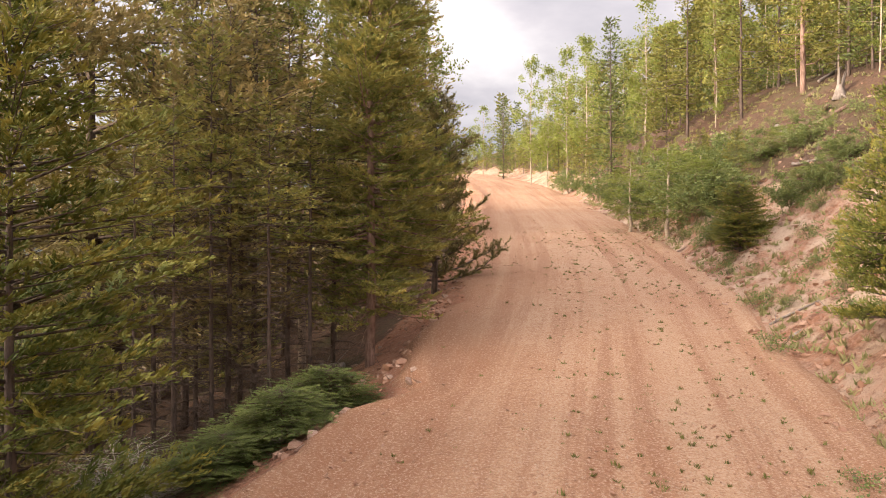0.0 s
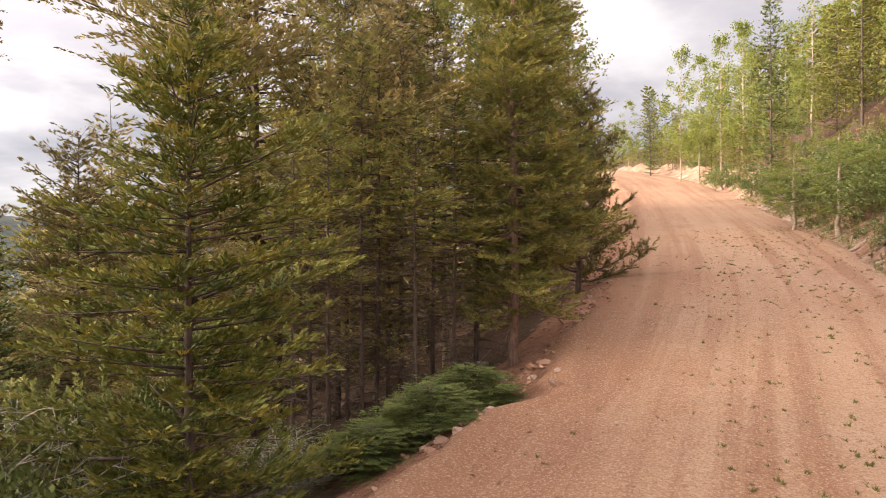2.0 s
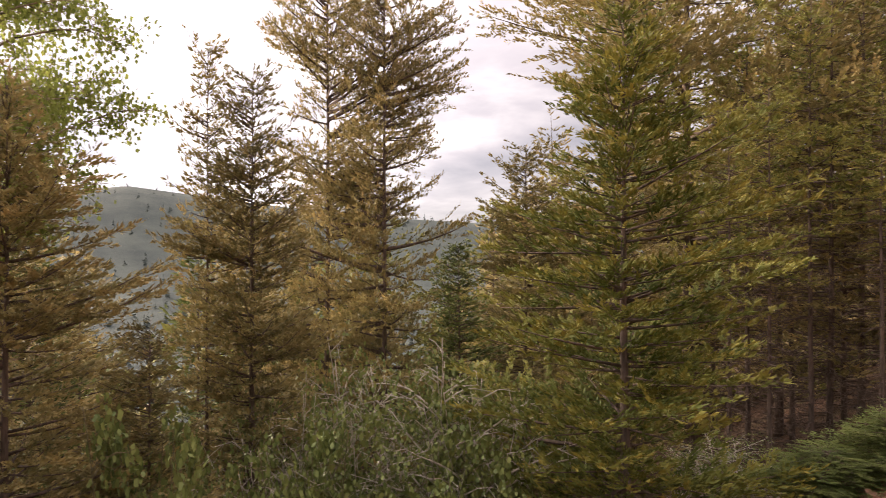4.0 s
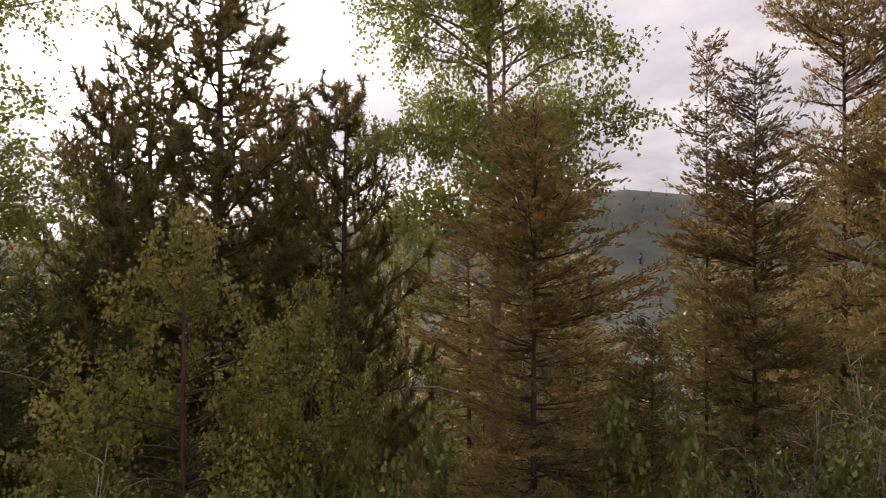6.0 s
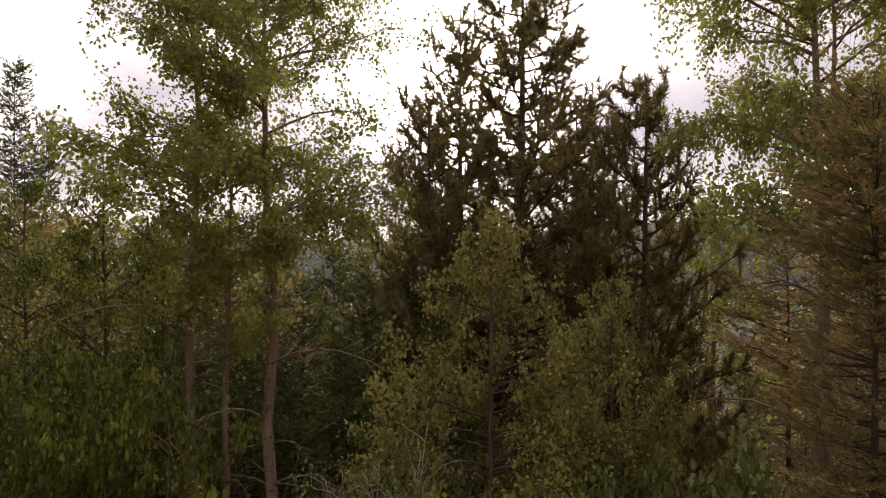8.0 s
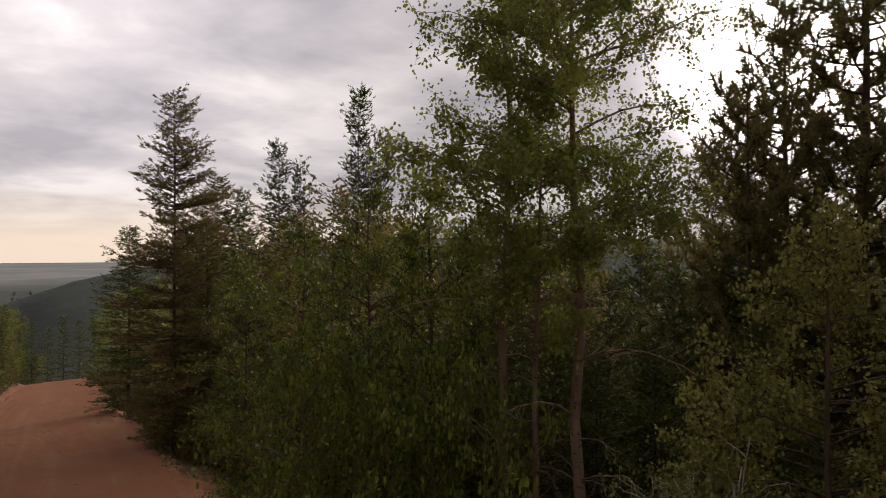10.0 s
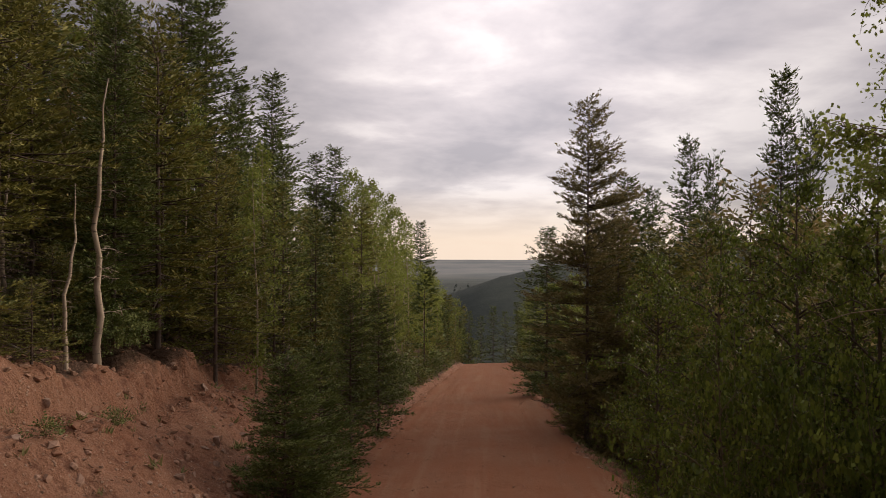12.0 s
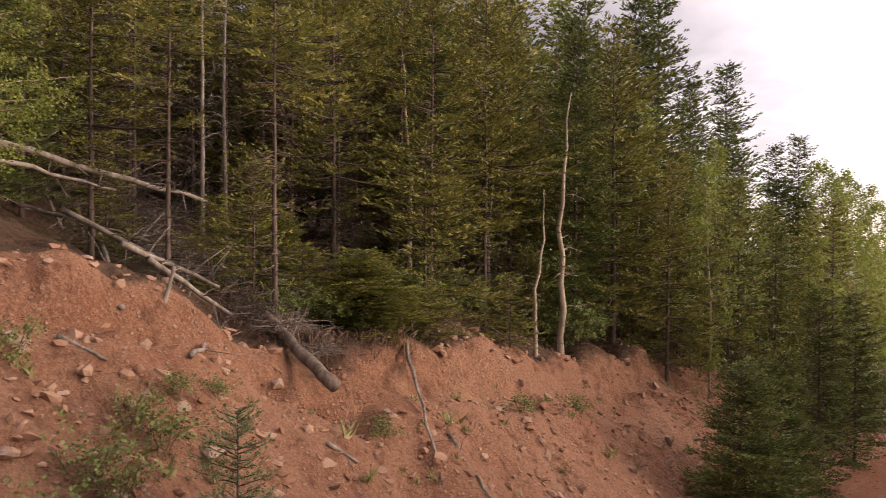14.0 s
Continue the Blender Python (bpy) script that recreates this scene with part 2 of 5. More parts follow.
def ground_material():
    """Needle litter under the trees, raw red soil where the bank was cut, dark woods far off with haze in the colour.
    """
    m, n, bs, link = material("hillside_ground", 0.95)
    pos = n("ShaderNodeTexCoord").outputs["Object"]
    fine = noise_node(n, 7.0, 9.0, 0.72, pos)
    big = noise_node(n, 0.5, 5.0, 0.6, pos)
    soil_c = mix(n, n("ShaderNodeMapRange", i_0=big, i_1=0.35, i_2=0.65).outputs[0], (0.30, 0.128, 0.07), (0.39, 0.20, 0.122))
    soil_c = mix(n, n("ShaderNodeMapRange", i_0=fine, i_1=0.45, i_2=0.72, i_3=0.0, i_4=0.7).outputs[0], soil_c, (0.22, 0.098, 0.056))
    dry_at = n("ShaderNodeAttribute", attribute_name="dry").outputs["Fac"]
    straw = n("ShaderNodeMapRange", i_0=noise_node(n, 0.9, 7.0, 0.7, pos), i_1=0.4, i_2=0.6).outputs[0]
    soil_c = mix(n, n("ShaderNodeMath", operation="MULTIPLY", i_0=dry_at, i_1=straw).outputs[0], soil_c, (0.50, 0.37, 0.27))
    st = n("ShaderNodeTexVoronoi")
    link(pos, st.inputs["Vector"])
    st.inputs["Scale"].default_value = 11.0
    chip = n("ShaderNodeMapRange", i_0=st.outputs["Distance"], i_1=0.18, i_2=0.30, i_3=1.0, i_4=0.0).outputs[0]
    keep = n("ShaderNodeMapRange", i_0=noise_node(n, 2.2, 4.0, 0.6, pos), i_1=0.48, i_2=0.58).outputs[0]
    chip = n("ShaderNodeMath", operation="MULTIPLY", i_0=chip, i_1=keep).outputs[0]
    soil_c = mix(n, n("ShaderNodeMath", operation="MULTIPLY", i_0=chip, i_1=0.75).outputs[0], soil_c, (0.50, 0.345, 0.25))
    grit = noise_node(n, 30.0, 6.0, 0.75, pos)
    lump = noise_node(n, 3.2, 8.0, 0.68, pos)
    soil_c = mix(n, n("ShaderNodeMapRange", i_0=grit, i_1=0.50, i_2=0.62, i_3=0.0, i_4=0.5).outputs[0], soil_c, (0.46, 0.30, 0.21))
    # low spots of the bump noises darkened: crevice shade put into the soil colour
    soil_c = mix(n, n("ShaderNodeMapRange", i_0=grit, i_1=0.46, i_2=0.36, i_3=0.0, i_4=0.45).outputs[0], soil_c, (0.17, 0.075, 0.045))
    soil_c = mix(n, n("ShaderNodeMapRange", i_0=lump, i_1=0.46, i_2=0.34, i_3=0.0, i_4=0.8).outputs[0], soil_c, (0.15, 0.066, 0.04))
    litter = mix(n, n("ShaderNodeMapRange", i_0=fine, i_1=0.35, i_2=0.68).outputs[0], (0.06, 0.033, 0.02), (0.17, 0.098, 0.062))
    litter = mix(n, n("ShaderNodeMapRange", i_0=big, i_1=0.5, i_2=0.7, i_3=0.0, i_4=0.55).outputs[0], litter, (0.10, 0.11, 0.045))
    cut = n("ShaderNodeAttribute", attribute_name="cut").outputs["Fac"]
    edge = n("ShaderNodeMath", operation="MULTIPLY_ADD", i_0=n("ShaderNodeMath", operation="SUBTRACT", i_0=noise_node(n, 1.1, 6.0, 0.65, pos), i_1=0.5).outputs[0], i_1=1.6, i_2=cut).outputs[0]
    col = mix(n, n("ShaderNodeMapRange", i_0=edge, i_1=0.38, i_2=0.6).outputs[0], litter, soil_c)
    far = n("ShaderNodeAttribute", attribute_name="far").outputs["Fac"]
    # far slopes greyed: distance haze put into the woods' colour
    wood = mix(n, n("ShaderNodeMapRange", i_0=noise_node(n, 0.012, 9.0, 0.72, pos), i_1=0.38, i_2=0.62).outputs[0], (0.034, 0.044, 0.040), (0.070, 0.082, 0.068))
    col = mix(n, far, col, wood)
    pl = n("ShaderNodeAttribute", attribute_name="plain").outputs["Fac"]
    # plain in flat blue-grey, its distance haze put into the colour
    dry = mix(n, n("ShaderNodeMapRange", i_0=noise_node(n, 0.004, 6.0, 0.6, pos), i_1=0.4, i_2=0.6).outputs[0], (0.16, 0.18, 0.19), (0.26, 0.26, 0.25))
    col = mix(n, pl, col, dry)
    link(col, bs.inputs["Base Color"])
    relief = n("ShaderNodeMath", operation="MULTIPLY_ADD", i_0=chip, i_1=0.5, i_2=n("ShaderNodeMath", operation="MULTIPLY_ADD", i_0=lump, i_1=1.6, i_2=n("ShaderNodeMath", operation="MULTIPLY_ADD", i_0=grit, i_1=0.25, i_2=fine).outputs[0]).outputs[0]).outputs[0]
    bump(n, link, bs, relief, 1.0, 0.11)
    return m


M_GROUND = ground_material()
M_STONE = plain_noise("pale_pink_stone", (0.27, 0.165, 0.115), (0.43, 0.305, 0.235), 9.0, 0.85)
M_DEAD = bark("weathered_grey_wood", (0.11, 0.085, 0.07), (0.32, 0.265, 0.225), 10.0)
M_OLD_LOG = bark("old_dark_log", (0.07, 0.05, 0.04), (0.20, 0.15, 0.12), 10.0)
M_BARK = bark("brown_scaly_bark", (0.055, 0.04, 0.033), (0.17, 0.12, 0.095), 16.0)
M_BARK_RED = bark("reddish_bark", (0.13, 0.075, 0.055), (0.34, 0.22, 0.17), 14.0)
M_ASPEN_BARK = bark("pale_aspen_bark", (0.27, 0.205, 0.155), (0.47, 0.385, 0.29), 7.0, marks=(0.05, 0.04, 0.035))
M_ASPEN_BROWN = bark("brownish_aspen_bark", (0.19, 0.135, 0.10), (0.37, 0.28, 0.20), 7.0, marks=(0.05, 0.04, 0.035))
M_TWIG = bark("grey_twigs", (0.17, 0.13, 0.11), (0.36, 0.30, 0.26), 20.0)
M_TWIG_PALE = bark("pale_bare_twigs", (0.30, 0.26, 0.22), (0.55, 0.49, 0.43), 20.0)
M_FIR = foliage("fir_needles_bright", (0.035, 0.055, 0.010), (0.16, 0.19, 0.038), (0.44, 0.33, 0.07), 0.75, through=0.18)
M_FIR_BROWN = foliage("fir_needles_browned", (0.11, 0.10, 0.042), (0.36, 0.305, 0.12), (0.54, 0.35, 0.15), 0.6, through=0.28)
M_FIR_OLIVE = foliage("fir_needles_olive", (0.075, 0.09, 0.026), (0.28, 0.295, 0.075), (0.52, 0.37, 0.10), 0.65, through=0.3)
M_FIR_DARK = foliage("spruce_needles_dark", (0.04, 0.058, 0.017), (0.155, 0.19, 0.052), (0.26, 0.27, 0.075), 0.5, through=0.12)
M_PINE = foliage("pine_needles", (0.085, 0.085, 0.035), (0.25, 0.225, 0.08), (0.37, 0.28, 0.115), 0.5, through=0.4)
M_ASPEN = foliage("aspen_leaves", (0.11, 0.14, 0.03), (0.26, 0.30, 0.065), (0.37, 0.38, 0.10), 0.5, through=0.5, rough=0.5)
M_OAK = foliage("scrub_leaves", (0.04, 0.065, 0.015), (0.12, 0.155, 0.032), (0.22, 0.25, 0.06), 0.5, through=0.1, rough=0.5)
# shade-side leaves: dark gaps and lit sprays put into deep and tip colours
M_THICK = foliage("thicket_leaves_shaded", (0.022, 0.034, 0.007), (0.115, 0.155, 0.025), (0.30, 0.34, 0.06), 0.7, through=0.3, rough=0.5)
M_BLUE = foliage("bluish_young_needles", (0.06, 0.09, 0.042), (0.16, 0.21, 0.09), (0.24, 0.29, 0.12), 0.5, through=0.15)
M_STEM = bark("green_brown_stems", (0.10, 0.085, 0.045), (0.20, 0.16, 0.09), 20.0)
M_ROOT = bark("red_brown_roots", (0.09, 0.05, 0.038), (0.22, 0.14, 0.105), 18.0)
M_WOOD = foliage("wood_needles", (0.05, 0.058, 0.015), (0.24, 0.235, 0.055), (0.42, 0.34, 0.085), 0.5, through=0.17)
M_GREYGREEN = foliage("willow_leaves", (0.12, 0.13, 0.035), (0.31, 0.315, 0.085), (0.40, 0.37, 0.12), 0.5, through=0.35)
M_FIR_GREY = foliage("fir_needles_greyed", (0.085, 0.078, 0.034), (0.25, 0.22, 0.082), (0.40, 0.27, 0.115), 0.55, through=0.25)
# paler and bluer than the near needles: haze mixed into the base colour
M_FAR_HAZE = foliage("far_conifers_hazed", (0.055, 0.068, 0.060), (0.078, 0.092, 0.080), (0.085, 0.10, 0.085), 0.3, through=0.0, rough=0.9)
M_DRYGRASS = foliage("dry_grass", (0.13, 0.15, 0.045), (0.30, 0.27, 0.11), (0.38, 0.32, 0.17), 0.6)


def pebble_material():
    m, n, bs, link = material("pebble_stone", 0.9)
    rnd = n("ShaderNodeNewGeometry").outputs["Random Per Island"]
    col = mix(n, rnd, (0.25, 0.12, 0.068), (0.50, 0.34, 0.25))
    col = mix(n, noise_node(n, 60.0, 4.0, 0.6, n("ShaderNodeTexCoord").outputs["Object"]), col, (0.22, 0.115, 0.072))
    link(col, bs.inputs["Base Color"])
    return m


M_PEBBLE = pebble_material()
rng_herb = np.random.default_rng(3)
M_SCRUB = foliage("shrub_leaves", (0.06, 0.085, 0.026), (0.175, 0.215, 0.06), (0.29, 0.30, 0.095), 0.5, through=0.15, rough=0.5)
M_GRASS = foliage("road_weeds", (0.07, 0.075, 0.02), (0.16, 0.165, 0.04), (0.25, 0.22, 0.07), 0.5)


# ---- the lie of the land ---------------------------------------------------
def table(x, pairs):
    return np.interp(x, [p[0] for p in pairs], [p[1] for p in pairs])


def smooth(x, a, b):
    t = np.clip((x - a) / (b - a), 0, 1)
    return t * t * (3 - 2 * t)


LINE = [(-260, -88), (-150, -47), (-97, -27.8), (-41.5, -11.1), (-20.7, -5.5), (-14.8, -3.9), (0, -0.2), (6.9, 1.35), (9.9, 2.05), (12.7, 2.7), (18, 3.75), (24, 4.5), (31, 5.0), (46, 5.7), (62, 6.1), (80, 5.2), (100, 0.5), (130, -14), (170, -40)]


def road_x(y):
    """The road's middle line, x for a given y, rounded off."""
    return sum(table(y + o, LINE) for o in (-3, -1.5, 0, 1.5, 3)) / 5


def road_z(y):
    return np.where(y > 0, 0.15 * np.minimum(y, 95) + 0.06 * np.maximum(y - 95, 0), 0.135 * np.maximum(y, -86) + 0.26 * np.minimum(y + 86, 0))


def left_in(y):
    """How far the lower edge of the road has slipped in."""
    return table(y, [(9.3, 0), (10.0, 0.75), (11.5, 0.6), (14, 0.3), (20, 0)])


RIDGE = [(0, 2), (20, 1.2), (42, 2.3), (54, 3.0), (63, 4.0), (71, 4.9), (78, 3.9), (85, 2.7), (100, 1.6), (115, 0.75), (132, 1.0), (145, 0.4), (153, -0.4), (158, -1.3), (163, -2.4), (168, -4.2), (173, -6), (180, -6)]
RIDGE_R = [(0, 1500), (80, 1500), (110, 900), (135, 650), (165, 480), (180, 480)]


def land(x, y):
    """Height of the ground without its small unevenness."""
    x, y = np.asarray(x, float), np.asarray(y, float)
    u = x - road_x(y)
    rz = road_z(y)
    # the cut bank on the uphill side
    crest = table(y, [(-60, 6.0), (-30, 6.6), (-16, 7.3), (-8, 7.4), (-4, 8.6), (4, 11), (20, 12.5), (45, 12.5), (70, 9)])
    steep = table(y, [(-60, 0.6), (-16, 0.85), (-8, 0.78), (-2, 0.85), (10, 0.74), (45, 0.72), (80, 0.5)])
    toe = 3.55
    up = np.clip(u - toe, 0, None)
    rise = steep * np.minimum(up, crest - toe) + 0.30 * np.clip(u - crest, 0, 90) + 0.12 * np.clip(u - crest - 90, 0, 200)
    # the fill slope and the hillside below the road
    dn = np.clip(-u - 3.2 + left_in(y), 0, None)
    fall = 0.45 * np.minimum(dn, 3) + 0.5 * np.clip(dn - 3, 0, 20) + 0.42 * np.clip(dn - 23, 0, 110)
    z = rz + rise - fall
    # the far country
    r = np.hypot(x, y)
    az = np.degrees(np.arctan2(-x, y))
    left = np.where(az < -90, az + 360, az)
    lift = np.tan(np.radians(table(left, RIDGE)))
    rr = table(left, RIDGE_R)
    top = EYE + rr * lift
    shape = np.exp(-((r - rr) / (0.32 * rr)) ** 2)
    floor_z = -75 - 13 * smooth(r, 400, 2500)
    west = np.where(r < rr, np.maximum(floor_z, -75) + (top + 75) * shape, floor_z + (top - floor_z) * np.exp(-((r - rr) / (0.3 * rr)) ** 2))
    east = 45 + 0 * r
    side = smooth(left, 176, 200) + smooth(-left, -2, 25)
    field = west * (1 - side) + east * side
    k = smooth(r, 110, 330)
    return z * (1 - k) + field * k


GRAIN = np.random.default_rng(77).random((256, 256))


def vnoise(x, y, size, seed):
    """Smooth random humps, 0 to 1, about size metres apart."""
    a, b = np.asarray(x, float) / size + 17.3 * seed, np.asarray(y, float) / size + 5.1 * seed
    i, j = np.floor(a).astype(int), np.floor(b).astype(int)
    f, g = a - i, b - j
    f, g = f * f * (3 - 2 * f), g * g * (3 - 2 * g)
    i0, i1, j0, j1 = i % 256, (i + 1) % 256, j % 256, (j + 1) % 256
    return (GRAIN[i0, j0] * (1 - f) + GRAIN[i1, j0] * f) * (1 - g) + (GRAIN[i0, j1] * (1 - f) + GRAIN[i1, j1] * f) * g


def rough_land(x, y):
    """The ground with humps and gullies."""
    x, y = np.asarray(x, float), np.asarray(y, float)
    u = x - road_x(y)
    off = smooth(np.abs(u), 3.3, 5.0)
    h = 0.5 * (vnoise(x, y, 3.0, 1) - 0.5) + 0.25 * (vnoise(x, y, 1.1, 2) - 0.5)
    cutz = smooth(u, 3.6, 4.6) * (1 - smooth(u, 9, 15))
    gul = 0.34 * (vnoise(y + 0.25 * u, u * 0.35, 0.9, 9) - 0.5) + 0.20 * (vnoise(x, y, 0.4, 10) - 0.5) + 0.10 * (vnoise(x, y, 0.2, 11) - 0.5)
    lip = table(y, [(-60, 6.0), (-30, 6.6), (-16, 7.3), (-8, 7.4), (-4, 8.6), (4, 11)]) + 0.5 * (vnoise(y, 0 * y, 1.3, 12) - 0.5) - 0.25
    gul = gul - 0.42 * smooth(u - lip, -0.9, -0.12) * (1 - smooth(u - lip, -0.12, 0.02)) * (y < 0) * smooth(y, -24, -18)
    gul = gul - 0.55 * np.exp(-((x - 5.05) / 0.5) ** 2 - ((y + 7.6) / 0.75) ** 2) + 0.16 * (vnoise(x, y, 0.55, 16) - 0.5) * smooth(-y, 0, 2)
    return land(x, y) + off * h * 0.8 + cutz * gul - 0.12 * (1 - smooth(np.abs(u) + np.where(u < 0, left_in(y), 0), 2.6, 3.25)) * (np.hypot(x, y) < 320)


def at(az, r):
    """The place r metres off in the direction az (degrees left of the first view)."""
    return -math.sin(radians(az)) * r, math.cos(radians(az)) * r


# ---- mesh helpers ----------------------------------------------------------
def mesh_of(name, verts, tris, mat, attrs=None, smooth_faces=False):
    me = bpy.data.meshes.new(name)
    v, f = np.asarray(verts, np.float32), np.asarray(tris, np.int32)
    me.vertices.add(len(v))
    me.vertices.foreach_set("co", v.ravel())
    k = f.shape[1]
    me.loops.add(f.size)
    me.loops.foreach_set("vertex_index", f.ravel())
    me.polygons.add(len(f))
    me.polygons.foreach_set("loop_start", np.arange(0, f.size, k, dtype=np.int32))
    for key, val in (attrs or {}).items():
        a = me.attributes.new(key, "FLOAT", "FACE" if len(val) == len(f) and len(val) != len(v) else "POINT")
        a.data.foreach_set("value", np.asarray(val, np.float32))
    me.update(calc_edges=True)
    me.polygons.foreach_set("use_smooth", np.full(len(f), smooth_faces))
    for m in mat if isinstance(mat, list) else [mat]:
        me.materials.append(m)
    return me


def part(name, me, parent, label=""):
    ob = new(name, me)
    ob.parent = parent
    return tagged(ob, label) if label else ob


class Wood:
    """Gathers tapered limbs into one mesh."""
    def __init__(self):
        self.v, self.f, self.n = [], [], 0

    def limb(self, pts, radii, sides=5):
        pts, radii = np.asarray(pts, float), np.asarray(radii, float)
        d = np.gradient(pts, axis=0)
        d /= np.linalg.norm(d, axis=1)[:, None] + 1e-9
        ref = np.array([0.0, 0, 1]) if abs(d[0, 2]) < 0.9 else np.array([1.0, 0, 0])
        a = np.cross(d, ref)
        a /= np.linalg.norm(a, axis=1)[:, None] + 1e-9
        b = np.cross(d, a)
        th = np.arange(sides) * 2 * np.pi / sides
        ring = pts[:, None] + radii[:, None, None] * (np.cos(th)[None, :, None] * a[:, None] + np.sin(th)[None, :, None] * b[:, None])
        k = len(pts)
        i = (np.arange(k - 1)[:, None] * sides + np.arange(sides)[None]).ravel()
        j = (np.arange(k - 1)[:, None] * sides + (np.arange(sides)[None] + 1) % sides).ravel()
        tri = np.concatenate([np.stack([i, j, j + sides], 1), np.stack([i, j + sides, i + sides], 1)])
        cap = np.array([[0, s + 1, s] for s in range(1, sides - 1)] + [[(k - 1) * sides, (k - 1) * sides + s, (k - 1) * sides + s + 1] for s in range(1, sides - 1)])
        self.v.append(ring.reshape(-1, 3))
        self.f.append(np.concatenate([tri, cap]) + self.n)
        self.n += k * sides

    def mesh(self, name, mat):
        return mesh_of(name, np.concatenate(self.v), np.concatenate(self.f), mat, smooth_faces=True)


def unit(a):
    return a / (np.linalg.norm(a, axis=-1, keepdims=True) + 1e-9)


def needles_mesh(name, mat, P, D, L, W, tip, rng, kite=False, flat=0.0):
    """One narrow blade a shoot: from P along D, L long, W wide."""
    side = unit(np.cross(D, rng.normal(size=D.shape) + np.array([0, 0, flat])))
    n = len(P)
    L, W = np.broadcast_to(L, n)[:, None], np.broadcast_to(W, n)[:, None]
    if kite:
        v = np.stack([P, P + D * L * 0.45 + side * W / 2, P + D * L, P + D * L * 0.45 - side * W / 2], 1).reshape(-1, 3)
        i = np.arange(n)[:, None] * 4
        f = np.concatenate([i + np.array([[0, 1, 2]]), i + np.array([[0, 2, 3]])], 1).reshape(-1, 3)
        t = np.repeat(tip, 2)
    else:
        v = np.stack([P - side * W / 2, P + side * W / 2, P + D * L], 1).reshape(-1, 3)
        f = np.arange(n * 3).reshape(-1, 3)
        t = tip
    return mesh_of(name, v, f, mat, {"tip": t})


# ---- trees -----------------------------------------------------------------
def make_fir(kind, h, R, clear, mat, bark_mat, seed, step=0.2, per=6, twig=0.11, dens=60.0, shoot=0.09, wide=0.022, droop=0.25, bend=0.65, trunk_r=None, gaps=0.08, bare=0, fine=True, lumpy=0.3, limbs=True, inner=0.2, lift=0.16, ragged=0.3, spread=0.58):
    """A fir or spruce: whorls of limbs that carry flat sprays, each spray a fan of needled shoots."""
    rng = np.random.default_rng(seed)
    root = new(kind)
    wood = Wood()
    tr = trunk_r or (0.008 * h + 0.012 if fine else 0.007 * h + 0.008)
    zs = np.linspace(-0.6, h, 12)
    axis = np.column_stack([np.cumsum(rng.normal(0, 0.012 * h / 12, (12, 2)), axis=0), zs])
    wood.limb(axis, np.maximum(tr * (1 - np.clip(zs, 0, h) / h) ** 0.8, 0.008), 8 if fine else 6)
    B, A, S, Q = [], [], [], []
    z = clear * h
    ph = rng.uniform(0, 6.28, 6)
    k_seg = 5 if fine else 3
    up = np.array([0, 0, 1.0])
    while z < h * 0.992:
        q = (h - z) / (h * (1 - clear))
        c = np.array([np.interp(z, zs, axis[:, 0]), np.interp(z, zs, axis[:, 1]), z])
        for k in range(per if q > 0.12 else max(4, per - 2)):
            if rng.random() < gaps:
                continue
            th = rng.uniform(0, 6.283)
            lump = 1 + lumpy * (math.sin(2 * th + ph[0] + 2.2 * z) * 0.6 + math.sin(3 * th + ph[1] - 3.4 * z) * 0.5 + math.sin(th + ph[2] + 0.9 * z) * 0.5)
            shape = (min(1.0, 1.12 * q + 0.03) ** bend) * (0.6 + 0.4 * min(1, (1 - q) * 4 + 0.3))
            ln = 1.12 * R * shape * rng.uniform(ragged, 1.15) * lump + 0.09
            s = np.linspace(0, 1, k_seg)
            slope = 0.45 - (0.45 + droop) * q ** 0.8 + rng.normal(0, 0.1)
            out = np.array([math.cos(th), math.sin(th), 0])
            path = c + out * (ln * s)[:, None]
            path[:, 2] += ln * (slope * s + 0.55 * droop * s ** 2.5) + rng.normal(0, 0.25 * step)
            if limbs:
                wood.limb(path, np.linspace(max(0.006, 0.010 * ln + 0.004), 0.003, k_seg), 4 if fine else 3)
            nt = max(3, int(ln / twig))
            ss = np.clip(np.linspace(inner, 1.0, nt) + rng.normal(0, 0.04, nt), 0.05, 1.0)
            perp = np.array([-math.sin(th), math.cos(th), 0])
            sgn = np.where(np.arange(nt) % 2, 1, -1) * rng.uniform(0.55, 1.0, nt)
            td = unit(out * 0.75 + perp * sgn[:, None] + up * rng.normal(lift, 0.12, nt)[:, None])
            td[-1] = unit(out + up * (lift + 0.25))
            B.append(np.stack([np.interp(ss, s, path[:, i]) for i in range(3)], 1))
            A.append(td)
            S.append((spread * ln * (1.06 - ss) * np.minimum(1, 0.35 + 1.6 * ss) + 0.06 + 0.5 * shoot) * rng.uniform(0.6, 1.3, nt))
            Q.append(ss)
        z += step * rng.uniform(0.75, 1.25) * (0.45 + 0.55 * q ** 0.7)
    for k in range(bare):
        z = rng.uniform(0.03, clear + 0.12) * h
        th, ln = rng.uniform(0, 6.283), R * rng.uniform(0.3, 0.9)
        s = np.linspace(0, 1, 5)[:, None]
        o = np.array([math.cos(th), math.sin(th), 0])
        p = np.array([0, 0, z]) + o * ln * s + np.array([0, 0, 1]) * ln * (0.1 * s - 0.35 * s * s) + rng.normal(0, 0.03, (5, 3)) * s
        wood.limb(p, np.linspace(0.012, 0.003, 5), 4)
        for g in range(3):
            b = p[1 + g]
            e = b + unit(o + rng.normal(0, 0.7, 3)) * ln * 0.4
            wood.limb([b, (b + e) / 2 + rng.normal(0, 0.02, 3), e], [0.005, 0.004, 0.002], 3)
